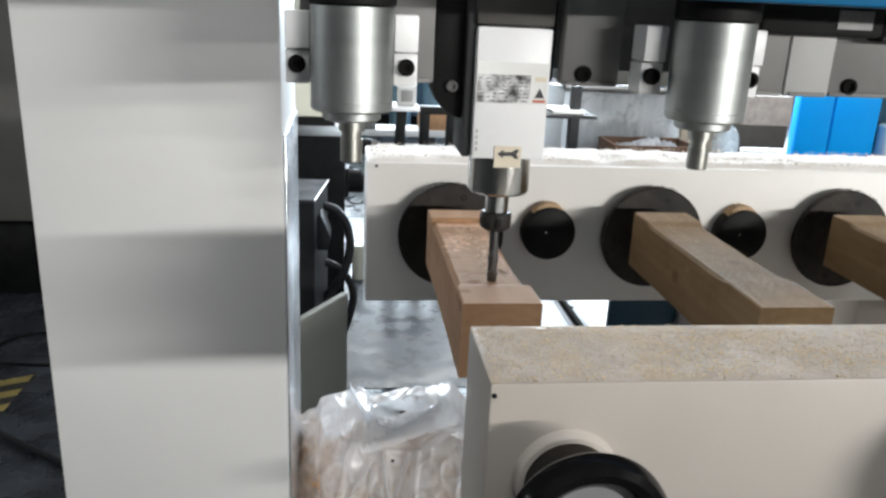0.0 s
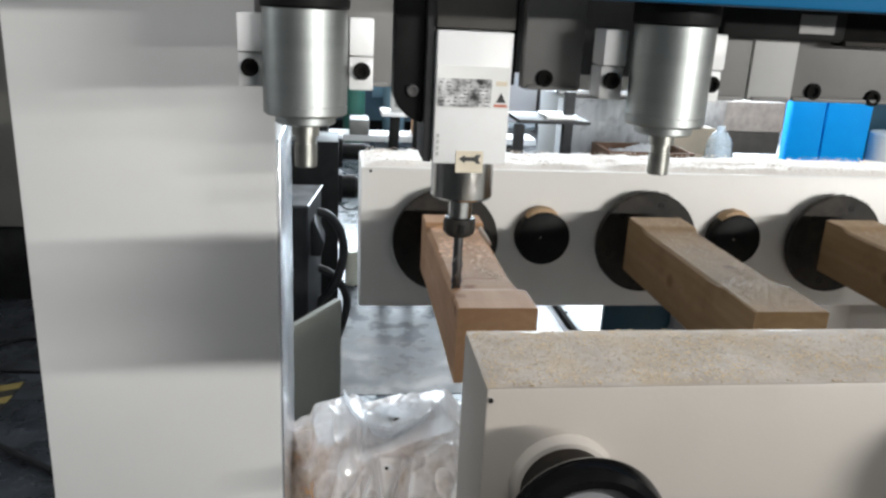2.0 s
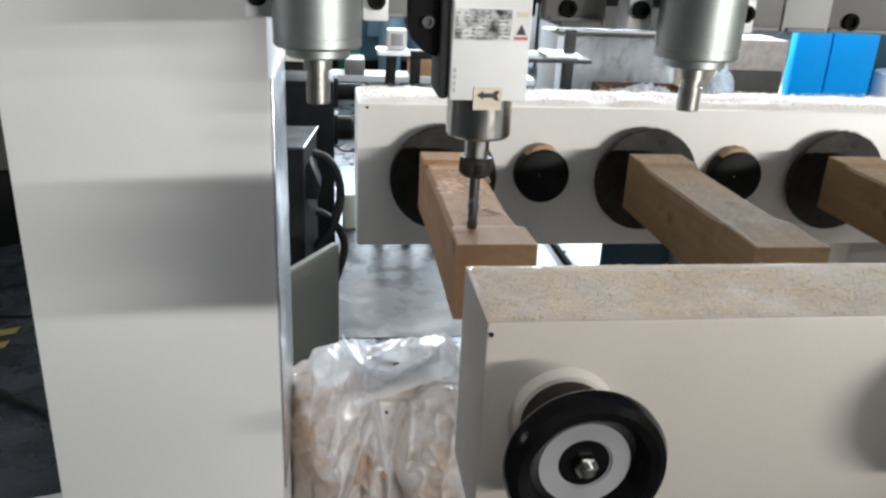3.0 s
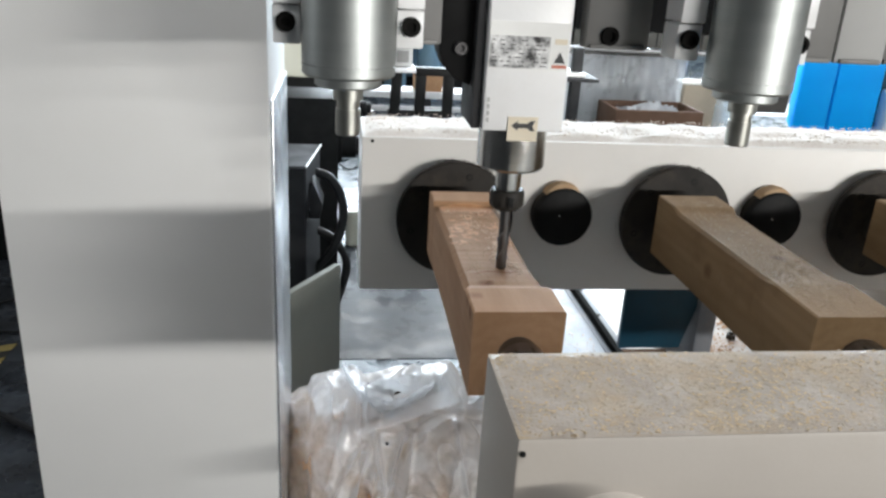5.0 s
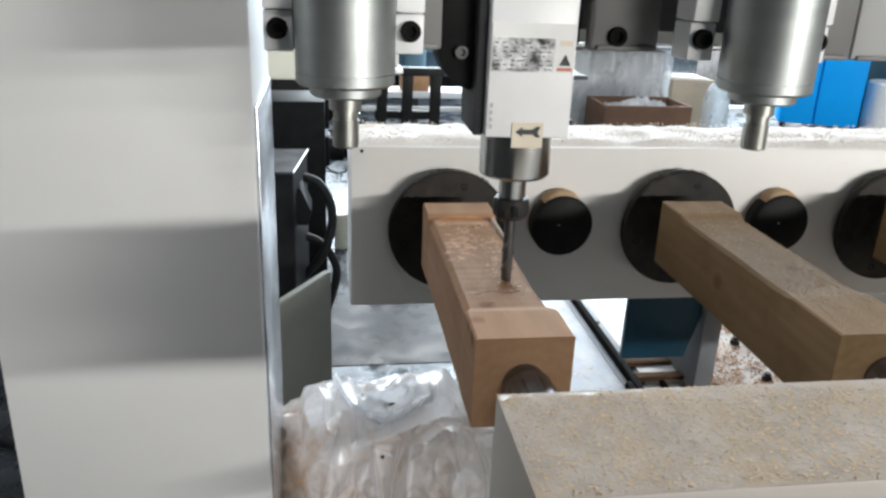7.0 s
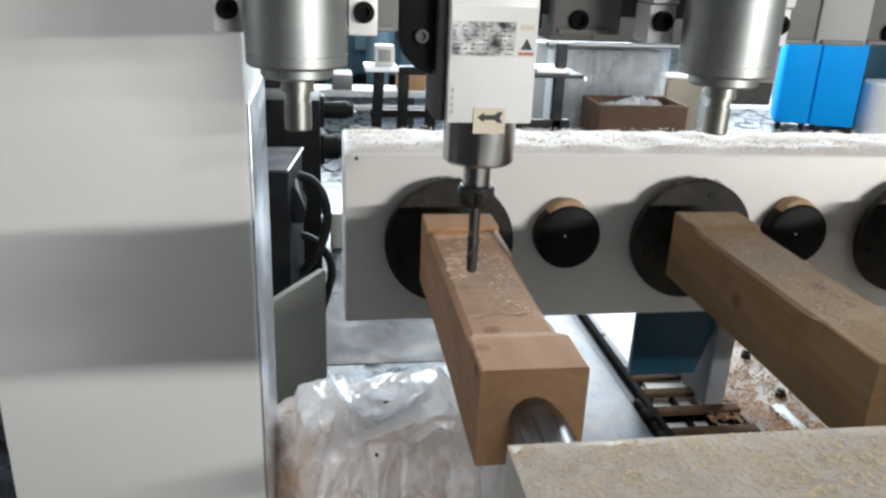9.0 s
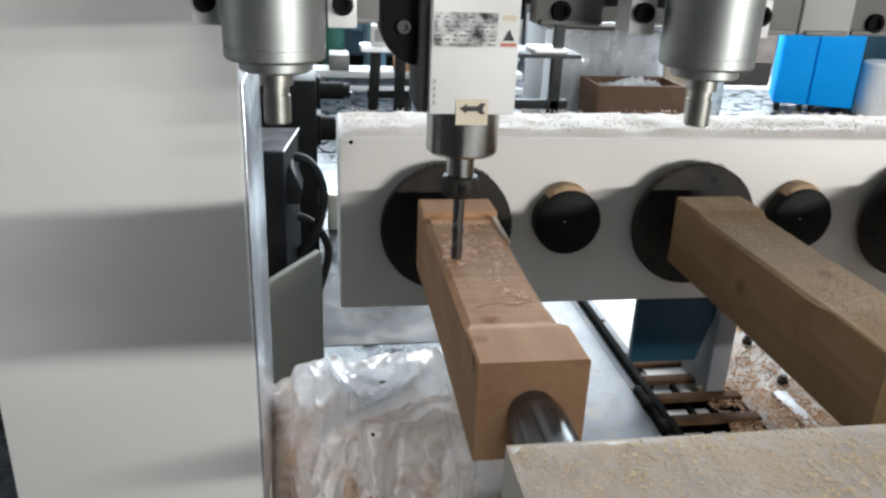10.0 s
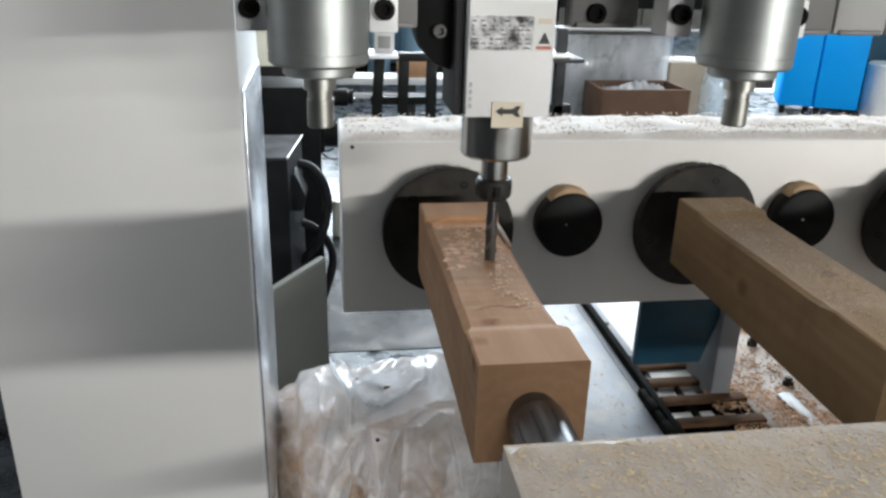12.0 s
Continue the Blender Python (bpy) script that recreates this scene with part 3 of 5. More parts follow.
# ---- machine: spindles on the carriage ----
def silver_spindle(cx):
    y, yc = 0.69, 0.708
    s = thing("silver_spindle", (cx, y, 1.07), "round brushed-aluminium router spindle clamped between white blocks", "spindle", "spindles on the carriage")
    part("body", turned([(0.030, 1.1185), (0.0335, 1.1187), (0.0352, 1.1205), (0.0352, 1.1272), (0.0343, 1.1274), (0.0343, 1.1284), (0.0352, 1.1286), (0.0352, 1.2045), (0.0345, 1.205)], (cx, y, 0), sides=64), BRUSHED, s)
    part("nose_flange", turned([(0.0235, 1.1105), (0.0255, 1.112), (0.0255, 1.1185)], (cx, y, 0), sides=48), BRUSHED, s)
    part("shaft", turned([(0.0088, 1.0732), (0.0095, 1.0742), (0.0095, 1.0935), (0.0087, 1.0937), (0.0087, 1.1), (0.0115, 1.1005), (0.0115, 1.1105)], (cx, y, 0)), SHAFT_STEEL, s, "dull steel tool shaft")
    part("cap", turned([(0.0352, 1.205), (0.037, 1.207), (0.037, 1.30), (0.035, 1.302)], (cx, y, 0), sides=48), BLACK, s, "black plastic spindle cap")
    for side in (-1, 1):
        a, b = sorted((cx + side * 0.0365, cx + side * 0.0575))
        part("clamp_block", box(a, b, yc - 0.004, yc + 0.03, 1.1675, 1.199, 0.0015), WHITE_CASE, s, "white painted clamp block")
        low = part("clamp_ear", box(a, b, yc, yc + 0.03, 1.138, 1.1665, 0.0015), WHITE_CASE, s, "white painted clamp ear")
        bolt(low, cx + side * 0.0475, yc - 0.006, 1.1545, 0.0075)
    return s


def carriage_plate(x0, x1, z0, y, tone, holes=()):
    p = thing("mounting_plate", ((x0 + x1) / 2, y, z0), "grey steel spindle mounting plate with bolt holes", "machine plate", "spindle mounting plates")
    part("plate", box(x0, x1, y, y + 0.02, z0, 1.42, 0.002), tone, p)
    part("lip", box(x0 + 0.004, x1 - 0.004, y - 0.003, y, z0, z0 + 0.004, 0.001), GREY_PLATE, p)
    for hx, hz in holes:
        bolt(p, hx, y - 0.004, hz, 0.008)
    return p


def white_spindle():
    x, y = 0.1685, 0.808
    s = thing("white_spindle", (x, y, 0.915), "square white router spindle with a rating label, cutting tool fitted", "spindle", "spindles on the carriage")
    part("case", box(0.1325, 0.2065, 0.772, 0.845, 1.062, 1.1905, 0.002), WHITE_CASE, s)
    part("fan_housing", box(0.131, 0.208, 0.7725, 0.847, 1.192, 1.30, 0.003), FAN_GREY, s, "dark grey fan housing")
    part("side_rail", box(0.1235, 0.1318, 0.780, 0.850, 1.062, 1.30, 0.0015), GUNMETAL, s, "dark grey side rail")
    part("side_rail", box(0.2072, 0.2125, 0.785, 0.850, 1.14, 1.30, 0.0015), BLACK, s, "black side rail")
    part("bearing_nose", turned([(0.0305, 1.021), (0.0325, 1.0235), (0.0325, 1.0605), (0.031, 1.062)], (x, y, 0), sides=56), STEEL, s, "turned steel bearing nose")
    part("spindle_shaft", turned([(0.0115, 0.998), (0.0125, 0.999), (0.0125, 1.021)], (x, y, 0), sides=40), STEEL, s, "polished steel shaft")
    nut = part("collet_nut", turned([(0.0125, 0.978), (0.0165, 0.9815), (0.0175, 0.985), (0.0175, 0.994), (0.0158, 0.998), (0.0125, 0.998)], (x, y, 0), sides=12), BLACKENED, s, "black collet nut")
    part("slot", box(x - 0.003, x + 0.003, y - 0.0185, y - 0.0165, 0.984, 0.994, 0.0004), BLACK, nut)
    part("bit", turned([(0.0, 0.911), (0.0036, 0.9112), (0.0049, 0.9128), (0.0052, 0.916), (0.0052, 0.978)], (x, y, 0), sides=20), DARK_STEEL, s, "dark steel ball-nose cutter")
    bm = bmesh.new()
    for k in range(2):
        for n in range(16):
            a = k * math.pi + n * 0.34
            z = 0.924 + n * 0.0022
            box(x + 0.0048 * math.cos(a) - 0.001, x + 0.0048 * math.cos(a) + 0.001, y + 0.0048 * math.sin(a) - 0.001, y + 0.0048 * math.sin(a) + 0.001, z, z + 0.003, 0, bm)
    part("flute", bm, DARK_STEEL, s, "spiral cutting edge")
    f = 0.7718
    lab = part("rating_label", box(0.1335, 0.2045, f - 0.0007, f, 1.1175, 1.158, 0), STICKER, s, "white rating label with a foil field")
    part("foil_field", box(0.1345, 0.1872, f - 0.0012, f - 0.0006, 1.1185, 1.146, 0), FOIL, lab)
    rng = random.Random(5)
    bm = bmesh.new()
    for row in range(7):
        z = 1.1200 + row * 0.0036
        at = 0.136
        while at < 0.185:
            w = rng.uniform(0.001, 0.006)
            box(at, min(at + w, 0.1865), f - 0.0015, f - 0.0011, z, z + 0.0009, 0, bm)
            at += w + rng.uniform(0.001, 0.009)
    part("unreadable_print", bm, INK, lab)
    part("warning_triangle", prism([(0.1920, 1.1240), (0.2020, 1.1240), (0.197, 1.1335)], f - 0.0012, f - 0.0006, 0), INK, lab)
    part("warning_bar", box(0.1905, 0.2035, f - 0.0012, f - 0.0006, 1.1195, 1.1222, 0), RED_INK, lab)
    part("warning_bar", box(0.1915, 0.2025, f - 0.0012, f - 0.0006, 1.140, 1.1445, 0), STICKER_TAN, lab)
    bm = bmesh.new()
    for k in range(4):
        box(0.1355, 0.1375, f - 0.0005, f + 0.0002, 1.070 + k * 0.006, 1.074 + k * 0.006, 0, bm)
    part("unreadable_print", bm, PALE_PLATE, s)
    tag = part("arrow_sticker", box(0.1555, 0.1830, f - 0.0010, f - 0.0003, 1.0535, 1.0755, 0), STICKER_TAN, s, "tan sticker with a black arrow")
    z = 1.0675
    part("arrow", prism([(0.1585, z), (0.1645, z + 0.0042), (0.1645, z + 0.0021), (0.1735, z + 0.0021), (0.1765, z + 0.0046), (0.1806, z + 0.0046), (0.1780, z), (0.1806, z - 0.0046), (0.1765, z - 0.0046), (0.1735, z - 0.0021), (0.1645, z - 0.0021), (0.1645, z - 0.0042)], f - 0.0016, f - 0.0010, 0), INK, tag)
    br = thing("spindle_bracket", (0.108, 0.80, 1.10), "black cast bracket beside the white spindle", "bracket")
    part("arm", prism([(0.093, 1.30), (0.093, 1.126), (0.098, 1.114), (0.108, 1.104), (0.1225, 1.098), (0.1225, 1.30)], 0.795, 0.84, 0.002), BLACK, br)
    bolt(br, 0.112, 0.790, 1.131, 0.006, name="cap_screw", label="dark steel cap screw", material=DARK_STEEL)
    return s, br


def spindles():
    for cx in (0.012, 0.332):
        ON_CARRIAGE.append(silver_spindle(cx))
    ON_CARRIAGE.extend(white_spindle())
    ON_CARRIAGE.append(carriage_plate(-0.035, 0.088, 1.138, 0.745, GREY_PLATE))
    ON_CARRIAGE.append(carriage_plate(0.215, 0.272, 1.139, 0.760, GREY_PLATE, [(0.236, 1.150)]))
    ON_CARRIAGE.append(carriage_plate(0.388, 0.4305, 1.138, 0.735, GREY_PLATE))
    ON_CARRIAGE.append(carriage_plate(0.432, 0.478, 1.138, 0.735, PALE_PLATE))
    ON_CARRIAGE.append(carriage_plate(0.480, 0.64, 1.138, 0.745, GREY_PLATE, [(0.505, 1.148), (0.570, 1.1435)]))
    rear = thing("carriage_panel", (0.3, 0.87, 1.17), "dark grey carriage panel behind the spindles", "machine plate")
    part("panel", box(0.0, 0.20, 0.87, 0.89, 1.175, 1.45, 0.002), GUNMETAL, rear)
    part("panel", box(0.2005, 0.9, 0.87, 0.89, 1.146, 1.45, 0.002), GUNMETAL, rear)
    ON_CARRIAGE.append(rear)
    motor = thing("servo_motor", (0.445, 0.72, 1.20), "black servo motor with a pale label", "motor")
    part("case", box(0.388, 0.51, 0.715, 0.80, 1.196, 1.30, 0.004), BLACK, motor)
    part("label_plate", box(0.462, 0.497, 0.7138, 0.7152, 1.203, 1.220, 0), GREY_PLATE, motor, "pale grey label plate")
    ON_CARRIAGE.append(motor)
    trough = thing("cable_trough", (0.72, 0.73, 1.19), "black cable trough under the blue beam", "cable trough")
    part("channel", box(0.512, 0.95, 0.722, 0.744, 1.193, 1.30, 0.003), MATT_BLACK, trough)
    part("lip", box(0.512, 0.95, 0.717, 0.7215, 1.193, 1.198, 0.001), BLACKENED, trough)
    ON_CARRIAGE.append(trough)


# ---- machine: moving table ----
def headstock():
    h = thing("headstock", (0.9, 1.25, 0.745), "white-painted headstock beam with black chucks, dusted with chips", "machine beam")
    part("beam", box(0.037, 2.6, 1.175, 1.315, 0.747, 0.974, 0.004), LIT_PAINT, h)
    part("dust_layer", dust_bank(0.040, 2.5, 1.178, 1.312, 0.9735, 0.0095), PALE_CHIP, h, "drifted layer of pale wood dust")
    flakes("tan_litter", 1700, 0.045, 1.3, 1.179, 1.31, 0.9795, PALE_TAN, h, (0.001, 0.0028), 33, lambda x, y, r: r.random() < 0.1 + 0.35 * min(1, x / 0.5) + 0.5 * noise.noise((x * 14, y * 20, 8)), 0.5)
    flakes("chip_litter", 600, 0.045, 1.3, 1.18, 1.31, 0.9795, PALE_TAN, h, (0.001, 0.0032), 31, lambda x, y, r: r.random() < 0.15 + 0.8 * (noise.noise((x * 9, y * 14, 6)) > 0.05))
    part("pin", rod(0.0022, 0, 0.003, (0.052, 1.1725, 0.968), "y", 0.0004, 12), BLACK, h)
    for k in range(3):
        cx, cz = 0.1681 + 0.3238 * k, 0.8650
        c = part("chuck", turned([(0.020, 1.0995), (0.0285, 1.1), (0.029, 1.149), (0.0803, 1.149), (0.0819, 1.1505), (0.0819, 1.160), (0.0803, 1.1615), (0.058, 1.1615), (0.058, 1.176)], (cx, 0, cz), "y", 72), BLACKENED, h, "black steel chuck plate")
        for n in range(6):
            a = math.tau * (n + 0.25) / 6
            part("chuck_screw", turned([(0.0045, 0.002), (0.0045, -0.0008), (0.003, -0.0008), (0.0028, 0.0015), (0, 0.0015)], (cx + 0.064 * math.cos(a), 1.149, cz + 0.064 * math.sin(a)), "y", 14), BLACK, c)
        flakes("chuck_dust", 45, cx - 0.05, cx + 0.05, 1.1492, 1.1605, lambda x, y: cz + (0.0819 ** 2 - (x - cx) ** 2) ** 0.5, DUST_SHADE, c, (0.001, 0.003), 50 + k, None, 0.4)
        n = part("end_cap", turned([(0, 1.1475), (0.037, 1.149), (0.0412, 1.151), (0.0427, 1.154), (0.0427, 1.1615)], (0.3235 + 0.32 * k, 0, 0.8695), "y", 56), BLACK, h, "round black bearing cap")
        part("bearing_ring", turned([(0.0415, 1.1617), (0.0425, 1.163), (0.0425, 1.176)], (0.3235 + 0.32 * k, 0, 0.8695), "y", 48), BLACKENED, n)
        arc = bmesh.new()
        rows = []
        for yy, lift in ((1.1535, 0.0), (1.157, 0.7), (1.164, 1.0), (1.1752, 0.8)):
            ring = []
            for i in range(25):
                a = radians(58 + 3.0 * i)
                r = 0.0428 + lift * 0.0065 * math.sin(math.pi * i / 24) ** 0.7 * (1 + 0.35 * noise.noise((i * 0.6, k * 3, yy * 90)))
                ring.append(arc.verts.new((0.3235 + 0.32 * k + r * math.cos(a), yy, 0.8695 + r * math.sin(a))))
            rows.append(ring)
        for r0, r1 in zip(rows, rows[1:]):
            for i in range(24):
                arc.faces.new((r0[i], r0[i + 1], r1[i + 1], r1[i]))
        part("dust_crust", arc, CRUST, n, "crust of wood dust")
        # small steel dot beside the cap's axis, added as its highlight
        part("highlight_dot", turned([(0, 1.1455), (0.0016, 1.146), (0.002, 1.148)], (0.3165 + 0.32 * k, 0, 0.8735), "y", 12), STEEL, n)
    ON_TABLE.append(h)
    return h


def dust_bank(x0, x1, y0, y1, z, thick, fade=3):
    """A drift of dust: a fine sheet with soft heaps and a ragged edge."""
    bm = bmesh.new()
    nx, ny = int((x1 - x0) / 0.008), int((y1 - y0) / 0.008)
    rows = []
    for j in range(ny + 1):
        row = []
        for i in range(nx + 1):
            x, y = x0 + (x1 - x0) * i / nx, y0 + (y1 - y0) * j / ny
            rim = min(1, min(i, nx - i, j * 1.3, ny - j) / fade)
            hgt = rim * thick * (0.75 + 0.5 * noise.noise((x * 18, y * 25, 1)) + 0.35 * noise.noise((x * 70, y * 70, 4)))
            row.append(bm.verts.new((x, y, z + max(hgt, 0))))
        rows.append(row)
    for a, b in zip(rows, rows[1:]):
        for i in range(nx):
            bm.faces.new((a[i], a[i + 1], b[i + 1], b[i]))
    return bm


def workpiece(cx, carved, tone, label, y_end=0.729):
    """A turned blank: square section along y, cut away on the top where the tool has passed."""
    w = thing("wood_blank", (cx, y_end, 0.84), label, "wood blank", "wood blanks between chucks and centres")
    bm = bmesh.new()
    half, top, low = 0.0415, 0.921, 0.838

    def shape(y):
        """How far the top is cut away, how deep the flanks are hollowed and the edges broken."""
        s = (y - y_end) / 0.4
        f = min(max((s - (0.125 if carved else 0.19)) / 0.045, 0), 1)
        f = f * f * (3 - 2 * f)
        if not carved:
            f *= 0.55
        second = min(max((s - 0.245) / 0.02, 0), 1) * f
        back = min(max((s - 0.785) / 0.035, 0), 1)
        back = 1 - (1 - back * back) ** 0.5
        far = min(max((s - 0.3) / 0.35, 0), 1)
        scallop = 0.00015 * f * abs(math.sin(s * 95)) * carved
        sink = (f * (0.0035 + 0.0028 * far) + 0.0022 * second) * (1 - back * 0.93) + scallop + 0.0005 * f * noise.noise((s * 40, 0, 7))
        return sink, f * (1 - back)

    def skin(y):
        return top - shape(y)[0]

    sections = []
    n = 190 if carved else 60
    for k in range(n + 1):
        y = y_end + (1.100 - y_end) * k / n
        s = (y - y_end) / 0.4
        sink, f = shape(y)
        left = f * 0.003 * (0.4 + 0.6 * math.sin((s - 0.15) * 4.2))
        right = f * (0.001 + 0.002 * math.sin((s - 0.1) * 6.0))
        cham = f * 0.007
        zt = top - sink
        xl, xr = cx - half + left, cx + half - right
        xb, xq = cx - half + left * 0.4, cx + half - right * 0.4
        e = 0.0016
        ring = [(xb, low), (xq, low), (xq, zt - 0.045), (xr, zt - cham - e), (xr - cham - e, zt), (xl + cham * 0.5 + e, zt), (xl, zt - cham * 0.5 - e), (xb, zt - 0.045)]
        sections.append([bm.verts.new((a, y, b)) for a, b in ring])
    for a, b in zip(sections, sections[1:]):
        for k in range(8):
            bm.faces.new((a[k], a[(k + 1) % 8], b[(k + 1) % 8], b[k]))
    bm.faces.new(sections[0])
    bm.faces.new(sections[-1])
    bmesh.ops.recalc_face_normals(bm, faces=bm.faces)
    part("blank", bm, tone, w)
    if carved:
        for gx, gy, wide, bend in ((-0.018, 0.098, 0.030, 0.004), (0.004, 0.104, 0.034, -0.005), (-0.020, 0.070, 0.016, 0.004), (0.012, 0.30, 0.02, 0.003)):
            bm = bmesh.new()
            ends = []
            for k in range(13):
                f = k / 12
                x, y = cx + gx + wide * (f - 0.3), y_end + gy + bend * math.sin(math.pi * f) + 0.01 * (f - 0.5)
                thick = 0.0016 * math.sin(math.pi * f) + 0.0002
                ends.append([bm.verts.new((x, y - thick, skin(y) + 0.0007)), bm.verts.new((x, y + thick, skin(y) + 0.0007))])
            for e0, e1 in zip(ends, ends[1:]):
                bm.faces.new((e0[0], e1[0], e1[1], e0[1]))
            part("gouge_mark", bm, BURNT, w, "dark scorched tool mark")
        # bright wall that the cutter left before the chuck, and the splinter along its edge
        bm = bmesh.new()
        ends = []
        for k in range(15):
            y = y_end + 0.4 * (0.772 + 0.045 * k / 14)
            inner = 0.033 - 0.006 * (1 - k / 14) ** 2
            ends.append([bm.verts.new((cx + inner * u - 0.001, y - 0.006 * abs(u) ** 3, skin(y - 0.006 * abs(u) ** 3) + 0.0005)) for u in [-1 + i / 6 for i in range(13)]])
        for r0, r1 in zip(ends, ends[1:]):
            for i in range(12):
                bm.faces.new((r0[i], r0[i + 1], r1[i + 1], r1[i]))
        part("cut_wall", bm, FRESH_WALL, w, "fresh orange cut wall")
        bm = bmesh.new()
        ends = []
        for k in range(13):
            f = k / 12
            y = y_end + 0.318 - 0.062 * f
            wide, high = 0.0052 * (1 - f) ** 0.6 + 0.0006, 0.0062 * (1 - f) ** 0.5 + 0.0004 + 0.0008 * noise.noise((f * 8, 1, 1))
            x1 = cx + half - 0.003 + 0.002 * f
            z = skin(y) - 0.004
            ends.append([bm.verts.new(c) for c in ((x1 - wide, y, z), (x1 - wide * 0.7, y, z + high + 0.002), (x1 - wide * 0.2, y, z + high + 0.0028), (x1 + 0.0012, y, z))])
        for r0, r1 in zip(ends, ends[1:]):
            for i in range(3):
                bm.faces.new((r0[i], r0[i + 1], r1[i + 1], r1[i]))
        part("splinter", bm, PALE_TAN, w, "pale splintered edge")
        def trail(x, y, r):
            f = (y - y_end - 0.11) / 0.2
            return abs(x - cx - 0.018 + 0.018 * f + 0.008 * math.sin(f * 9)) < 0.004 + 0.012 * r.random() ** 2
        flakes("shaving_litter", 170, cx - 0.03, cx + 0.036, y_end + 0.10, y_end + 0.30, lambda x, y: skin(y) + 0.0004, CURL, w, (0.0012, 0.0042), 12, trail, 0.12)
        flakes("fresh_fibre", 70, cx - 0.032, cx + 0.031, y_end + 0.19, y_end + 0.315, lambda x, y: skin(y) + 0.0002, FRESH_WALL, w, (0.003, 0.012), 16, lambda x, y, r: r.random() < 0.35 + 0.9 * noise.noise((x * 30, y * 22, 11)), 0.04)
        flakes("lip_litter", 16, cx - 0.034, cx + 0.030, y_end + 0.296, y_end + 0.312, lambda x, y: skin(y) + 0.0008, CURL, w, (0.0015, 0.004), 13, None, 0.12)
        flakes("curl_litter", 260, cx - 0.034, cx + 0.036, y_end + 0.09, y_end + 0.31, lambda x, y: skin(y) + 0.0003, SAW_GRAIN, w, (0.0008, 0.0024), 10, lambda x, y, r: r.random() < 0.2 + (noise.noise((x * 40, y * 30, 5)) > 0.1), 0.06)
    else:
        flakes("shaving_litter", 260, cx - 0.034, cx + 0.035, y_end + 0.06, 1.08, lambda x, y: skin(y) + 0.0002, DEEP_CHIP, w, (0.0008, 0.0022), 11, lambda x, y, r: r.random() < 0.25 + 0.9 * noise.noise((x * 30, y * 18, 4)) + 0.3, 0.1)
        flakes("dust_litter", 2600, cx - 0.035, cx + 0.036, y_end + 0.004, 1.09, lambda x, y: skin(y) + 0.0001, SAW_GRAIN, w, (0.0005, 0.0015), 15, None, 0.1)
    ON_TABLE.append(w)
    return w


def groove(cx, cz, a):
    """A narrow dark line along the quill."""
    bm = box(-0.0011, 0.0011, 0.588, 0.702, 0.0208, 0.02175, 0)
    bmesh.ops.transform(bm, matrix=Matrix.Translation((cx, 0, cz)) @ Matrix.Rotation(radians(90 - a), 4, "Y"), verts=bm.verts)
    return bm


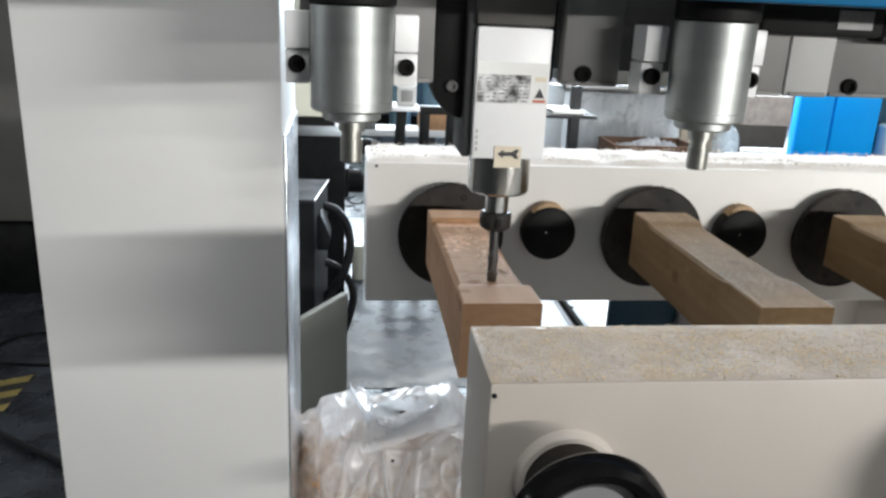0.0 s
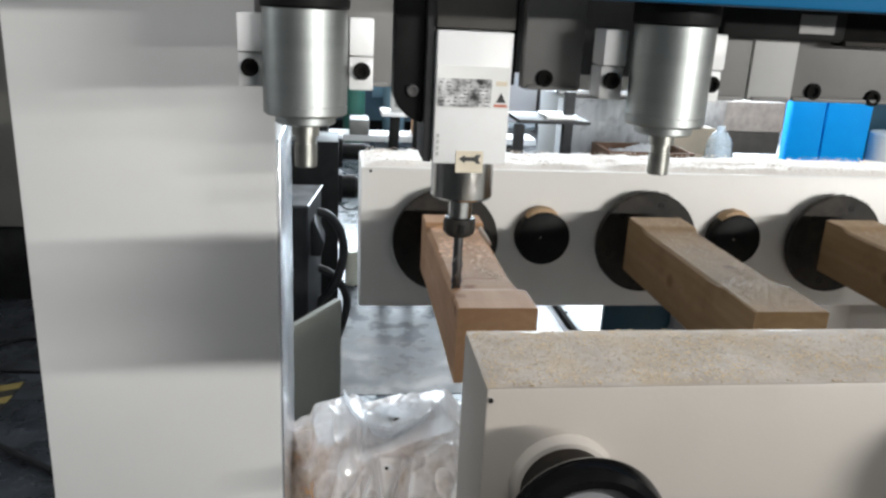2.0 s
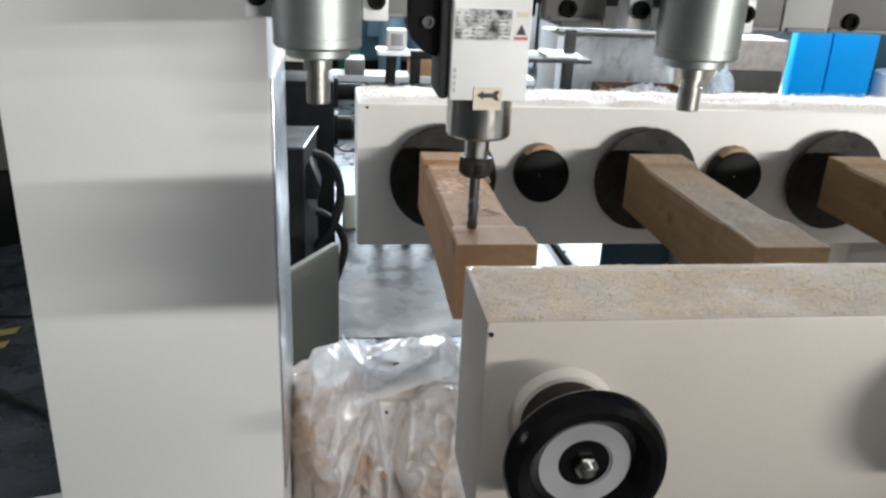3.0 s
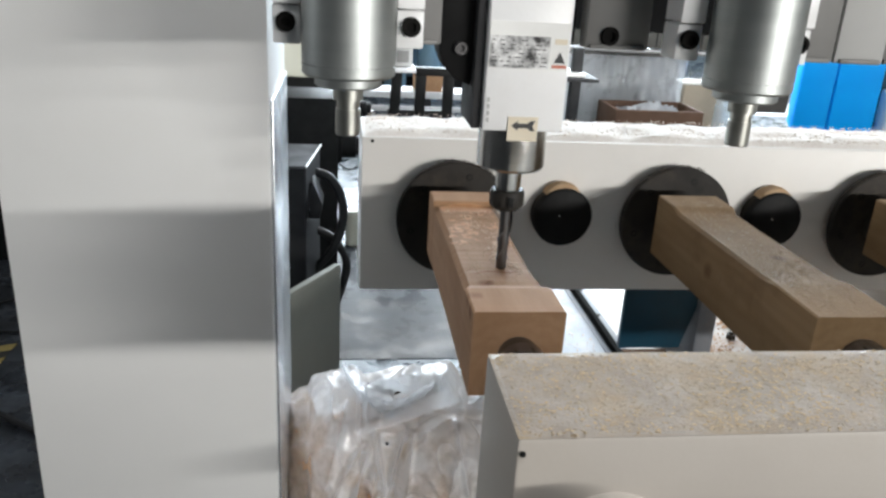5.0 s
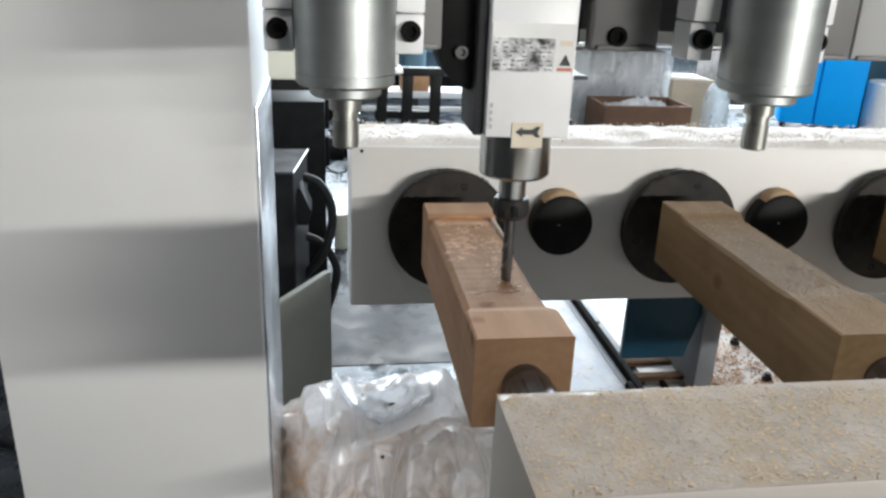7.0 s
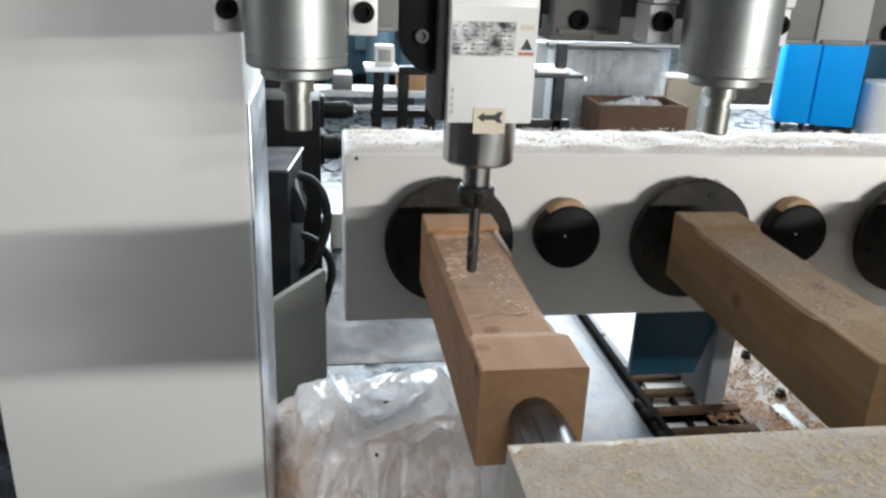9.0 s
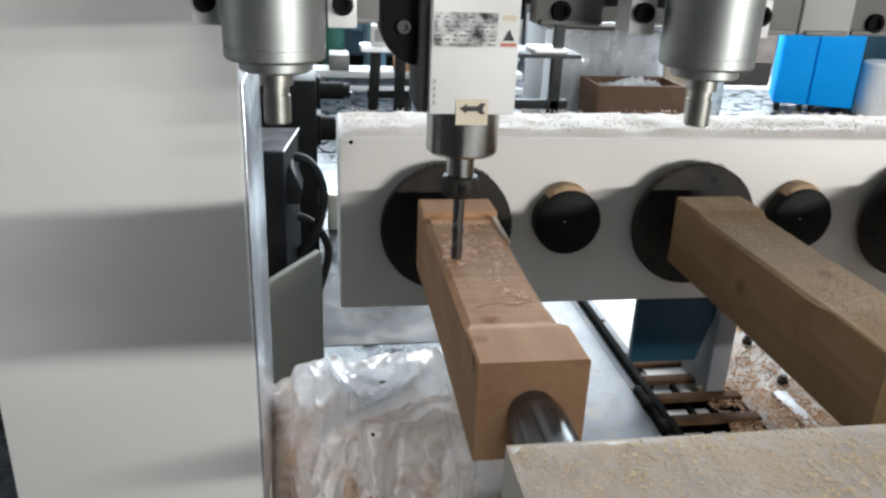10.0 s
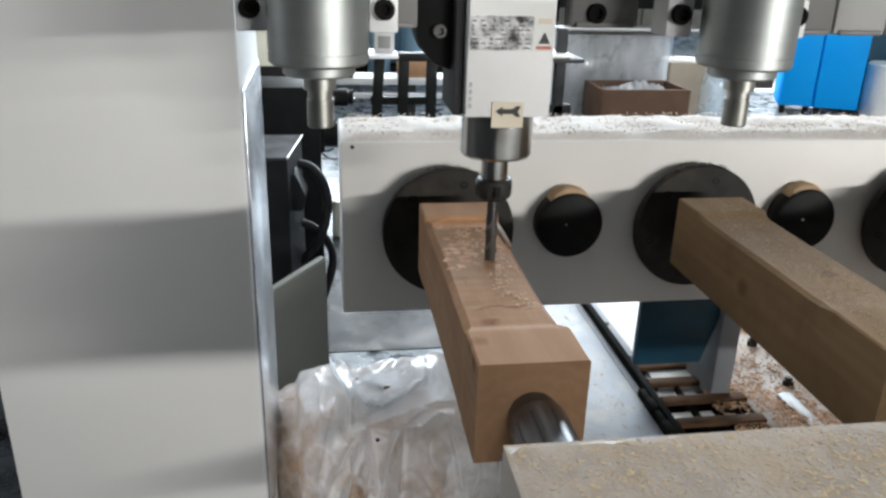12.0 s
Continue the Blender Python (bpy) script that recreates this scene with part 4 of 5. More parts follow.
def tailstock():
    t = thing("tailstock", (0.9, 0.53, 0.70), "white-painted tailstock beam strewn with wood chips, black handwheels", "machine beam")
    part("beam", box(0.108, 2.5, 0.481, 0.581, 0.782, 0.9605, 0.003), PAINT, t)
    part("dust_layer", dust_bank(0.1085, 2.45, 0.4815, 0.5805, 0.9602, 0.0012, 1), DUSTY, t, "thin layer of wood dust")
    def drift(x, y, r):
        heap = noise.noise((x * 16, y * 24, 9)) + 0.5 * noise.noise((x * 45, y * 60, 5))
        near = 0.55 - (y - 0.483) / 0.097
        return r.random() < max(0.04, 0.35 + 0.9 * heap + 0.35 * near)
    flakes("golden_litter", 2600, 0.112, 0.9, 0.484, 0.578, 0.9614, SHAVING, t, (0.001, 0.0036), 41, drift, 0.06)
    flakes("brown_litter", 160, 0.112, 0.9, 0.484, 0.578, 0.9612, DEEP_CHIP, t, (0.0008, 0.0024), 42, drift, 0.1)
    flakes("edge_litter", 50, 0.112, 0.7, 0.4815, 0.4845, 0.9605, DEEP_CHIP, t, (0.001, 0.0032), 43)
    flakes("chip_litter", 4200, 0.110, 1.0, 0.483, 0.580, 0.9610, DUST_CHIP, t, (0.0006, 0.0022), 3, lambda x, y, r: r.random() < 0.25 + 0.75 * (noise.noise((x * 11, y * 16, 2)) > -0.05), 0.12)
    part("pin", rod(0.0018, 0, 0.003, (0.1115, 0.4795, 0.951), "y", 0.0004, 12), BLACK, t)
    part("pin", rod(0.0018, 0, 0.003, (0.1115, 0.4795, 0.802), "y", 0.0004, 12), BLACK, t)
    for k in range(2):
        cx = 0.167 + 0.32 * k
        q = part("quill", turned([(0.010, 0.700), (0.0215, 0.712), (0.0215, 0.580)], (cx, 0, 0.879), "y", 48), QUILL_STEEL, t, "polished steel tailstock quill")
        part("wiper_ring", turned([(0.0218, 0.581), (0.0265, 0.5812), (0.0265, 0.586), (0.0218, 0.5875)], (cx, 0, 0.879), "y", 40), BLACK, q, "black rubber wiper ring")
        for a in (35, 75, 115, 150):
            part("keyway", groove(cx, 0.879, a), DARK_STEEL, q)
        part("live_centre", turned([(0.003, 0.735), (0.018, 0.729), (0.0195, 0.722), (0.0195, 0.700)], (cx, 0, 0.879), "y", 40), DARK_STEEL, q)
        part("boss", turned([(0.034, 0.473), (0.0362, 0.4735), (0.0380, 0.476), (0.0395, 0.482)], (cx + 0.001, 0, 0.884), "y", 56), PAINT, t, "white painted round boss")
        part("lock_ring", turned([(0.020, 0.440), (0.0305, 0.4405), (0.0325, 0.444), (0.0325, 0.4735)], (cx + 0.001, 0, 0.884), "y", 48), LOCK_BLACK, t, "brown-stained dark lock ring")
        for a in (100, 145, 50):
            part("set_screw", turned([(0.0028, 0.439), (0.0028, 0.4412)], (cx + 0.001 + 0.0265 * math.cos(radians(a)), 0, 0.884 + 0.0265 * math.sin(radians(a))), "y", 10), STEEL, t)
        y = 0.428
        wh = part("handwheel", turned([(0.0195, y - 0.003), (0.029, y - 0.001), (0.0325, y - 0.006), (0.0365, y - 0.0125), (0.0415, y - 0.0165), (0.0475, y - 0.0175), (0.0525, y - 0.0145), (0.0553, y - 0.009), (0.0553, y - 0.003), (0.0525, y + 0.002), (0.046, y + 0.005), (0.036, y + 0.002), (0.028, y + 0.012), (0.013, y + 0.018)], (cx + 0.001, 0, 0.884), "y", 72), GLOSS_BLACK, t, "glossy black round handwheel")
        part("face_ring", turned([(0.0185, y - 0.0036), (0.0192, y - 0.0050), (0.0312, y - 0.0052), (0.0316, y - 0.0025)], (cx + 0.001, 0, 0.884), "y", 56), RING_GREY, wh, "pale grey metal face ring")
        part("hub", turned([(0.0, y - 0.004), (0.0175, y - 0.004), (0.0183, y - 0.002), (0.0183, y + 0.004)], (cx + 0.001, 0, 0.884), "y", 40), GLOSS_BLACK, wh)
        part("hub_nut", turned([(0.0075, y - 0.004), (0.0082, y - 0.0055), (0.0082, y - 0.0095), (0.0072, y - 0.011)], (cx + 0.001, 0, 0.884), "y", 6), STEEL, wh, "bright hexagon nut")
        part("spindle_end", turned([(0.0, y - 0.0155), (0.0032, y - 0.0155), (0.0042, y - 0.0145), (0.0042, y - 0.009)], (cx + 0.001, 0, 0.884), "y", 20), STEEL, wh)
        part("grip_stem", rod(0.0045, y - 0.026, y - 0.006, (cx - 0.011, 0, 0.843), "y"), STEEL, wh)
    ON_TABLE.append(t)


def bed():
    b = thing("machine_bed", (0.9, 1.0, 0.2), "grey steel machine bed with rails, bolts and a cable tray", "machine bed")
    part("deck", box(0.30, 0.462, 0.62, 2.2, 0.56, 0.59, 0.002), BED, b, "pale grey ground deck plate")
    part("deck_edge", box(0.4622, 0.4728, 1.20, 2.2, 0.56, 0.5895, 0.001), BED, b)
    part("rail", box(0.473, 0.484, 0.62, 2.2, 0.56, 0.602, 0.002), MATT_BLACK, b, "black linear rail")
    for k in range(19):
        y0 = 0.645 + k * 0.029
        part("chain_link", box(0.4625 - 0.002 * (k % 2), 0.4728, y0, y0 + 0.0265, 0.562, 0.600 + 0.003 * (k % 2), 0.0025), MATT_BLACK, b, "black plastic cable-chain link")
    part("ledge", box(0.484, 0.505, 1.28, 2.2, 0.55, 0.588, 0.002), BED, b)
    cover = part("cover_plate", box(0.5055, 0.63, 1.2155, 2.2, 0.560, 0.5855, 0.002), LIT_PAINT, b, "white dusty cover plate beside the rail")
    for y in (1.30, 1.42, 1.54, 1.66, 1.78):
        part("rail_bolt", rod(0.004, 0.588, 0.591, (0.4945, y, 0), sides=12), BLACKENED, cover)
    part("web", box(0.62, 2.4, 0.72, 2.1, 0.25, 0.54, 0.004), PAINT, b, "white painted bed web")
    part("end_panel", prism([(0.450, 0.742), (0.450, 0.640), (0.550, 0.640), (0.5695, 0.712), (0.5685, 0.742)], 1.19, 1.202, 0.002), TEAL, b, "dark teal painted end panel")
    part("carrier_foot", box(0.5695, 0.60, 1.18, 1.32, 0.58, 0.745, 0.003), BED, b)
    for y in (1.262, 1.214, 1.164, 1.108, 1.052, 0.99, 0.93):
        part("tray_slat", box(0.492, 0.62, y, y + 0.018, 0.585, 0.592, 0.001), RUSTY, b)
    for x in (0.486, 0.530, 0.575, 0.612):
        part("tray_side", box(x, x + 0.008, 0.66, 1.285, 0.572, 0.5845, 0.001), MATT_BLACK, b)
    part("tray_floor", box(0.486, 0.62, 0.66, 1.29, 0.556, 0.562, 0.001), MATT_BLACK, b)
    # added white slips paint the bright lit floor seen through the gaps
    for y in (1.214, 1.164, 1.108, 1.052, 0.99, 0.93):
        for x0, x1 in ((0.496, 0.528), (0.540, 0.560)):
            part("gap_floor", box(x0, x1, y + 0.0195, y + 0.046, 0.5775, 0.5805, 0.0008), STICKER, b, "white slip standing in for bright floor between the slats")
    part("base_plate", box(0.62, 2.4, 0.66, 1.46, 0.545, 0.582, 0.003), LITTER, b, "steel base plate covered with chips")
    part("rib", box(0.668, 0.69, 0.66, 1.17, 0.5825, 0.594, 0.002), GREY_PLATE, b)
    flakes("chip_litter", 5200, 0.622, 1.1, 0.70, 1.42, lambda x, y: 0.583 + 0.012 * max(0, 1 - ((x - 0.65) / 0.08) ** 2 - ((y - 1.05) / 0.2) ** 2), BROWN_CHIP, b, (0.002, 0.0065), 21, lambda x, y, r: r.random() < 0.05 + math.exp(-((x - 0.66) / 0.07) ** 2 - ((y - 1.05) / 0.18) ** 2) + 0.5 * max(0, noise.noise((x * 14, y * 14, 3))))
    flakes("chip_litter", 900, 0.565, 0.622, 0.90, 1.22, 0.586, BROWN_CHIP, b, (0.002, 0.008), 23)
    flakes("chip_litter", 500, 0.31, 0.46, 0.66, 1.5, 0.5905, BEECH_CUT, b, (0.001, 0.003), 22, lambda x, y, r: r.random() < 0.3)
    for x, y in ((0.72, 1.335), (0.71, 1.208)):
        s = part("stud", rod(0.009, 0.582, 0.591, (x, y, 0), sides=6), BLACKENED, b, "black stud bolt")
        part("stud_end", rod(0.0055, 0.591, 0.596, (x, y, 0), sides=16), BLACKENED, s)
    for x in (0.5, 2.2):
        for y in (0.75, 2.0):
            part("leg", box(x, x + 0.14, y - 0.07, y + 0.07, 0.0, 0.25, 0.004), PAINT, b)
    part("cross_member", box(0.40, 2.4, 1.16, 1.33, 0.525, 0.545, 0.003), PAINT, b)
    part("pedestal", box(0.9, 2.5, 1.19, 1.30, 0.582, 0.747, 0.004), PAINT, b)
    part("pedestal", box(1.0, 2.45, 0.49, 0.57, 0.40, 0.782, 0.004), PAINT, b)
    ON_TABLE.append(b)


# ---- things on the hall floor ----
def sack():
    s = thing("plastic_sack", (0.12, 1.42, 0), "crumpled clear plastic sack half full of sawdust", "sack")
    line = [(1.25, 0.0), (1.23, 0.10), (1.225, 0.22), (1.23, 0.31), (1.245, 0.378), (1.275, 0.425), (1.32, 0.452), (1.37, 0.456), (1.43, 0.435), (1.50, 0.385), (1.56, 0.28), (1.58, 0.0)]
    lengths = [0.0]
    for (a, b), (c, d) in zip(line, line[1:]):
        lengths.append(lengths[-1] + math.hypot(c - a, d - b))

    def along(v):
        want = v * lengths[-1]
        for k in range(len(line) - 1):
            if want <= lengths[k + 1] or k == len(line) - 2:
                f = (want - lengths[k]) / (lengths[k + 1] - lengths[k])
                return line[k][0] + f * (line[k + 1][0] - line[k][0]), line[k][1] + f * (line[k + 1][1] - line[k][1])

    def ridge(*p):
        return 1 - min(1, abs(noise.noise(p)) * 2.2)

    def seg(px, py, ax, ay, bx, by):
        """Distance to a line piece, and on which side of it."""
        dx, dy = bx - ax, by - ay
        f = max(0.0, min(1.0, ((px - ax) * dx + (py - ay) * dy) / (dx * dx + dy * dy)))
        return math.hypot(px - ax - f * dx, py - ay - f * dy), (px - ax) * dy - (py - ay) * dx

    def dome(u):
        return max(0.0, 1 - u * u) ** 0.5 if abs(u) < 1 else 0.0

    def step(v, a, b):
        f = max(0.0, min(1.0, (v - a) / (b - a)))
        return f * f * (3 - 2 * f)

    rng = random.Random(17)
    fans = [(rng.uniform(0, math.pi), rng.uniform(0, 1), rng.uniform(0.75, 1.35)) for _ in range(6)]

    def crumple(u, v, period):
        """Sharp-edged facets: kinked waves laid across each other at chance angles."""
        out = 0.0
        for k, (turn, start, size) in enumerate(fans):
            bend = 0.35 * noise.noise((u / period * 0.5, v / period * 0.5, k * 3.7))
            w = (u * math.cos(turn) + v * math.sin(turn)) / (period * size) + start + bend
            out += abs(w - math.floor(w) - 0.5) * 2 * max(0.0, noise.noise((u / period * 0.45 + k * 5, v / period * 0.45, 2.0)) + 0.25)
        return out / 2.2

    def shell(inset, nx=350, nv=330):
        bm = bmesh.new()
        rows = []
        for j in range(nv + 1):
            v = j / nv
            y0, z0 = along(v)
            ya, za = along(max(v - 0.03, 0))
            yb, zb = along(min(v + 0.03, 1))
            n = Vector((0, -(zb - za), yb - ya))
            n = n.normalized() if n.length else Vector((0, -1, 0))
            row = []
            for i in range(nx + 1):
                s_ = i / nx
                x = -0.094 + 0.50 * s_
                w = max(0.0, 1 - abs(2 * s_ - 1) ** 6) ** 0.5
                y, z = 1.43 + (y0 - 1.43) * (0.30 + 0.70 * w), z0 * (0.88 + 0.12 * w)
                q = z + 0.58 * (y - 1.235)
                X = x * 1.115 / (y - 0.12)
                back = step(y, 1.44, 1.52)
                push = 0.0
                # smooth lobe by the column, and the slack strip beside it
                push += 0.034 * dome((X - 0.004) / 0.043) * step(q, 0.16, 0.26) * (1 - step(q, 0.50, 0.565))
                push -= 0.012 * step(-X, 0.036, 0.044)
                # round lobe
                r = math.hypot((X - 0.192) / 0.083, (q - 0.325) / 0.142)
                push += 0.066 * dome(r)
                # pulled band under the mouth
                line = 0.432 + (X - 0.046) * 0.36
                band = step(X, 0.036, 0.056) * (1 - step(X, 0.185, 0.215)) * step(q, line - 0.005, line + 0.009) * (1 - step(q, line + 0.05, line + 0.09))
                push += 0.042 * band
                # tongue between the lobes: a sunk wedge with a sharp edge
                d1, s1 = seg(X, q, 0.074, 0.425, 0.093, 0.305)
                d2, s2 = seg(X, q, 0.117, 0.425, 0.093, 0.305)
                inside = 1.0 if s1 > 0 > s2 else 0.0
                wedge = inside * min(1, min(d1, d2) / 0.006) * step(q, 0.30, 0.32) * (1 - step(q, line - 0.004, line + 0.002))
                push -= 0.036 * wedge
                push += 0.030 * math.exp(-(d1 / 0.0045) ** 1.4) + 0.018 * math.exp(-(d2 / 0.0045) ** 1.4)
                # drag folds that run down from the band
                for ax, aq, bx, bq, hgt in ((0.050, 0.41, -0.02, 0.30, 0.012), (0.062, 0.40, 0.018, 0.25, 0.014), (0.072, 0.36, 0.060, 0.18, 0.012), (0.100, 0.30, 0.095, 0.12, 0.014), (0.02, 0.47, -0.012, 0.34, 0.006), (0.135, 0.43, 0.125, 0.32, 0.010), (0.205, 0.44, 0.24, 0.30, 0.006)):
                    d, _ = seg(X, q, ax, aq, bx, bq)
                    push += 1.6 * hgt * math.exp(-(d / 0.0048) ** 1.4)
                # the mouth folded over the top: a standing lip, the slit behind it and the heaped rest
                lip = min(seg(X, q, *c)[0] for c in ((0.024, 0.558, 0.045, 0.520), (0.045, 0.520, 0.085, 0.493), (0.085, 0.493, 0.125, 0.494), (0.125, 0.494, 0.165, 0.514), (0.165, 0.514, 0.190, 0.492)))
                push += 0.008 * math.exp(-(lip / 0.008) ** 2)
                slit = min(seg(X, q, 0.063, 0.531, 0.088, 0.514)[0], seg(X, q, 0.088, 0.514, 0.118, 0.504)[0])
                push -= 0.075 * math.exp(-(slit / 0.0100) ** 4)
                push += 0.022 * math.exp(-((X - 0.110) / 0.05) ** 2 - ((q - 0.553) / 0.020) ** 2)
                top = step(q, 0.49, 0.53)
                push += top * (0.004 * ridge(x * 10, y * 9, 3.0) ** 2 + 0.003 * ridge(x * 31, y * 26, 6.0) ** 2 - 0.003)
                push += (1 - 0.8 * top) * (0.011 * ridge(x * 11 + 3 + 0.6 * noise.noise((x * 9, z * 9, 5)), z * 9 + y * 8, 1.0) ** 3 + 0.006 * ridge(x * 26, z * 19 + y * 17, 8.0) ** 3)
                calm = 1 - 0.6 * dome((X - 0.004) / 0.05) * (1 - top)
                push += calm * ((0.012 + 0.006 * top) * crumple(x, q, 0.075) + (0.006 + 0.003 * top) * crumple(x + 3, q, 0.03)) - 0.008
                push += 0.0006 * noise.noise((x * 90, y * 90, z * 90))
                p = Vector((x, y, z)) + n * (push * (1 - back) - inset * (1 + 0.6 * noise.noise((x * 8, z * 8, 9))))
                if inset:
                    heap = 0.29 + 0.15 * step(-x, 0.035, 0.055) + 0.07 * math.exp(-((x - 0.18) / 0.028) ** 2) + 0.06 * math.exp(-((x - 0.045) / 0.02) ** 2)
                    p.z = min(p.z, heap + 0.02 * noise.noise((x * 12, y * 12, 2)))
                p.z = max(p.z, 0.003)
                row.append(bm.verts.new(p))
            rows.append(row)
        for a, b in zip(rows, rows[1:]):
            for i in range(nx):
                bm.faces.new((a[i], a[i + 1], b[i + 1], b[i]))
        bm.faces.new([r[0] for r in rows])
        bm.faces.new([r[-1] for r in rows])
        bmesh.ops.recalc_face_normals(bm, faces=bm.faces)
        return bm
    part("sawdust_fill", shell(0.014, 70, 70), SAWDUST, s, "pale brown sawdust")
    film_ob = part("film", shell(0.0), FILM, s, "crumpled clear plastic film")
    # the flared collar of the mouth: a lip that hangs over the band, open and dark behind
    mouth = [(0.016, 1.352, 0.507), (0.022, 1.340, 0.499), (0.036, 1.308, 0.488), (0.056, 1.277, 0.480), (0.076, 1.265, 0.474), (0.096, 1.262, 0.470), (0.120, 1.264, 0.475), (0.146, 1.277, 0.484), (0.172, 1.300, 0.490), (0.190, 1.318, 0.486)]
    spots = [Vector(m) for m in mouth]
    for _ in range(3):
        spots = [spots[0]] + [q for a, b in zip(spots, spots[1:]) for q in (a.lerp(b, 0.25), a.lerp(b, 0.75))] + [spots[-1]]
    bm = bmesh.new()
    rows = []
    for k, spot in enumerate(spots):
        f = k / (len(spots) - 1)
        big = 0.25 + 0.95 * math.sin(math.pi * min(1, f * 0.96 + 0.04)) ** 0.6
        row = []
        for n, (fwd, up) in enumerate(((0.000, -0.016), (0.003, -0.010), (0.006, -0.005), (0.007, 0.0), (0.003, 0.003), (-0.005, 0.004), (-0.012, 0.001), (-0.015, -0.013), (-0.016, -0.032))):
            jig = 0.0045 * noise.noise((f * 17, n * 0.5, 4)) + 0.002 * noise.noise((f * 50, n, 9))
            row.append(bm.verts.new(spot + Vector((0.5 * jig, -(fwd * big) + jig, up * big + jig))))
        rows.append(row)
    for r0, r1 in zip(rows, rows[1:]):
        for n in range(8):
            bm.faces.new((r0[n], r0[n + 1], r1[n + 1], r1[n]))
    bmesh.ops.subdivide_edges(bm, edges=bm.edges[:], cuts=1, use_grid_fill=True, smooth=0.5)
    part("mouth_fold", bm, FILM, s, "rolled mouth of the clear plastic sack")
    # dusty grey strip that paints the shade of the open slit behind the lip
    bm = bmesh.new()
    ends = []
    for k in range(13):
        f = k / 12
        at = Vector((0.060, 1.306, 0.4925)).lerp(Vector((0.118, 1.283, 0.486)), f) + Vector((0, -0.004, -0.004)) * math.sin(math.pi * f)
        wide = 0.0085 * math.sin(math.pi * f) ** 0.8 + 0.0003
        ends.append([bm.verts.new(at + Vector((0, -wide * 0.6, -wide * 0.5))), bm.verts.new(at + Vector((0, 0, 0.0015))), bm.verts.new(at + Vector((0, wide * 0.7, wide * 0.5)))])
    for r0, r1 in zip(ends, ends[1:]):
        for n in range(2):
            bm.faces.new((r0[n], r1[n], r1[n + 1], r0[n + 1]))
    part("slit_shade", bm, DUST_SHADE, s, "dusty dark strip for the shade in the open fold")
    part("dark_speck", rod(0.0032, 0, 0.004, (0.0925, 1.226, 0.418), "y", 0.001, 10), BLACK, film_ob)


def side_panel():
    p = thing("sheet_panel", (-0.04, 1.74, 0), "olive-grey sheet steel panel standing upright", "panel")
    a, b = Vector((-0.104, 1.652)), Vector((0.011, 1.84))
    d = (b - a).normalized()
    n = Vector((d.y, -d.x))

    def slab(u0, u1, v0, v1, z0, z1, bevel):
        bm = bmesh.new()
        foot = [a + d * u + n * v for u, v in ((u0, v0), (u1, v0), (u1, v1), (u0, v1))]
        vs = [bm.verts.new((q.x, q.y, z0)) for q in foot] + [bm.verts.new((q.x, q.y, z1)) for q in foot]
        for f in ((0, 1, 2, 3), (4, 7, 6, 5), (0, 4, 5, 1), (1, 5, 6, 2), (2, 6, 7, 3), (3, 7, 4, 0)):
            bm.faces.new([vs[k] for k in f])
        bmesh.ops.recalc_face_normals(bm, faces=bm.faces)
        bmesh.ops.bevel(bm, geom=bm.edges[:], offset=bevel, segments=2, affect="EDGES")
        return bm
    long = (b - a).length
    part("sheet", slab(0, long, -0.003, 0, 0, 0.499, 0.001), OLIVE, p)
    part("top_flange", slab(0, long, -0.018, 0.0005, 0.4992, 0.506, 0.0018), OLIVE, p)
    part("side_flange", slab(long - 0.004, long, -0.018, -0.0032, 0, 0.499, 0.001), OLIVE, p)
    part("side_flange", slab(0, 0.004, -0.018, -0.0032, 0, 0.499, 0.001), OLIVE, p)


HOSE_UP = [(-0.06, 2.1, 0.662), (-0.045, 2.1, 0.66), (-0.021, 2.1, 0.652), (0.008, 2.1, 0.612), (0.019, 2.1, 0.555), (0.010, 2.1, 0.496), (-0.015, 2.1, 0.435), (-0.062, 2.1, 0.386), (-0.075, 2.1, 0.375)]
HOSE_LOW = [(-0.06, 2.13, 0.490), (-0.045, 2.13, 0.488), (-0.017, 2.13, 0.475), (0.014, 2.13, 0.437), (0.030, 2.13, 0.391), (0.021, 2.13, 0.34), (0.0, 2.14, 0.27), (-0.02, 2.14, 0.2)]


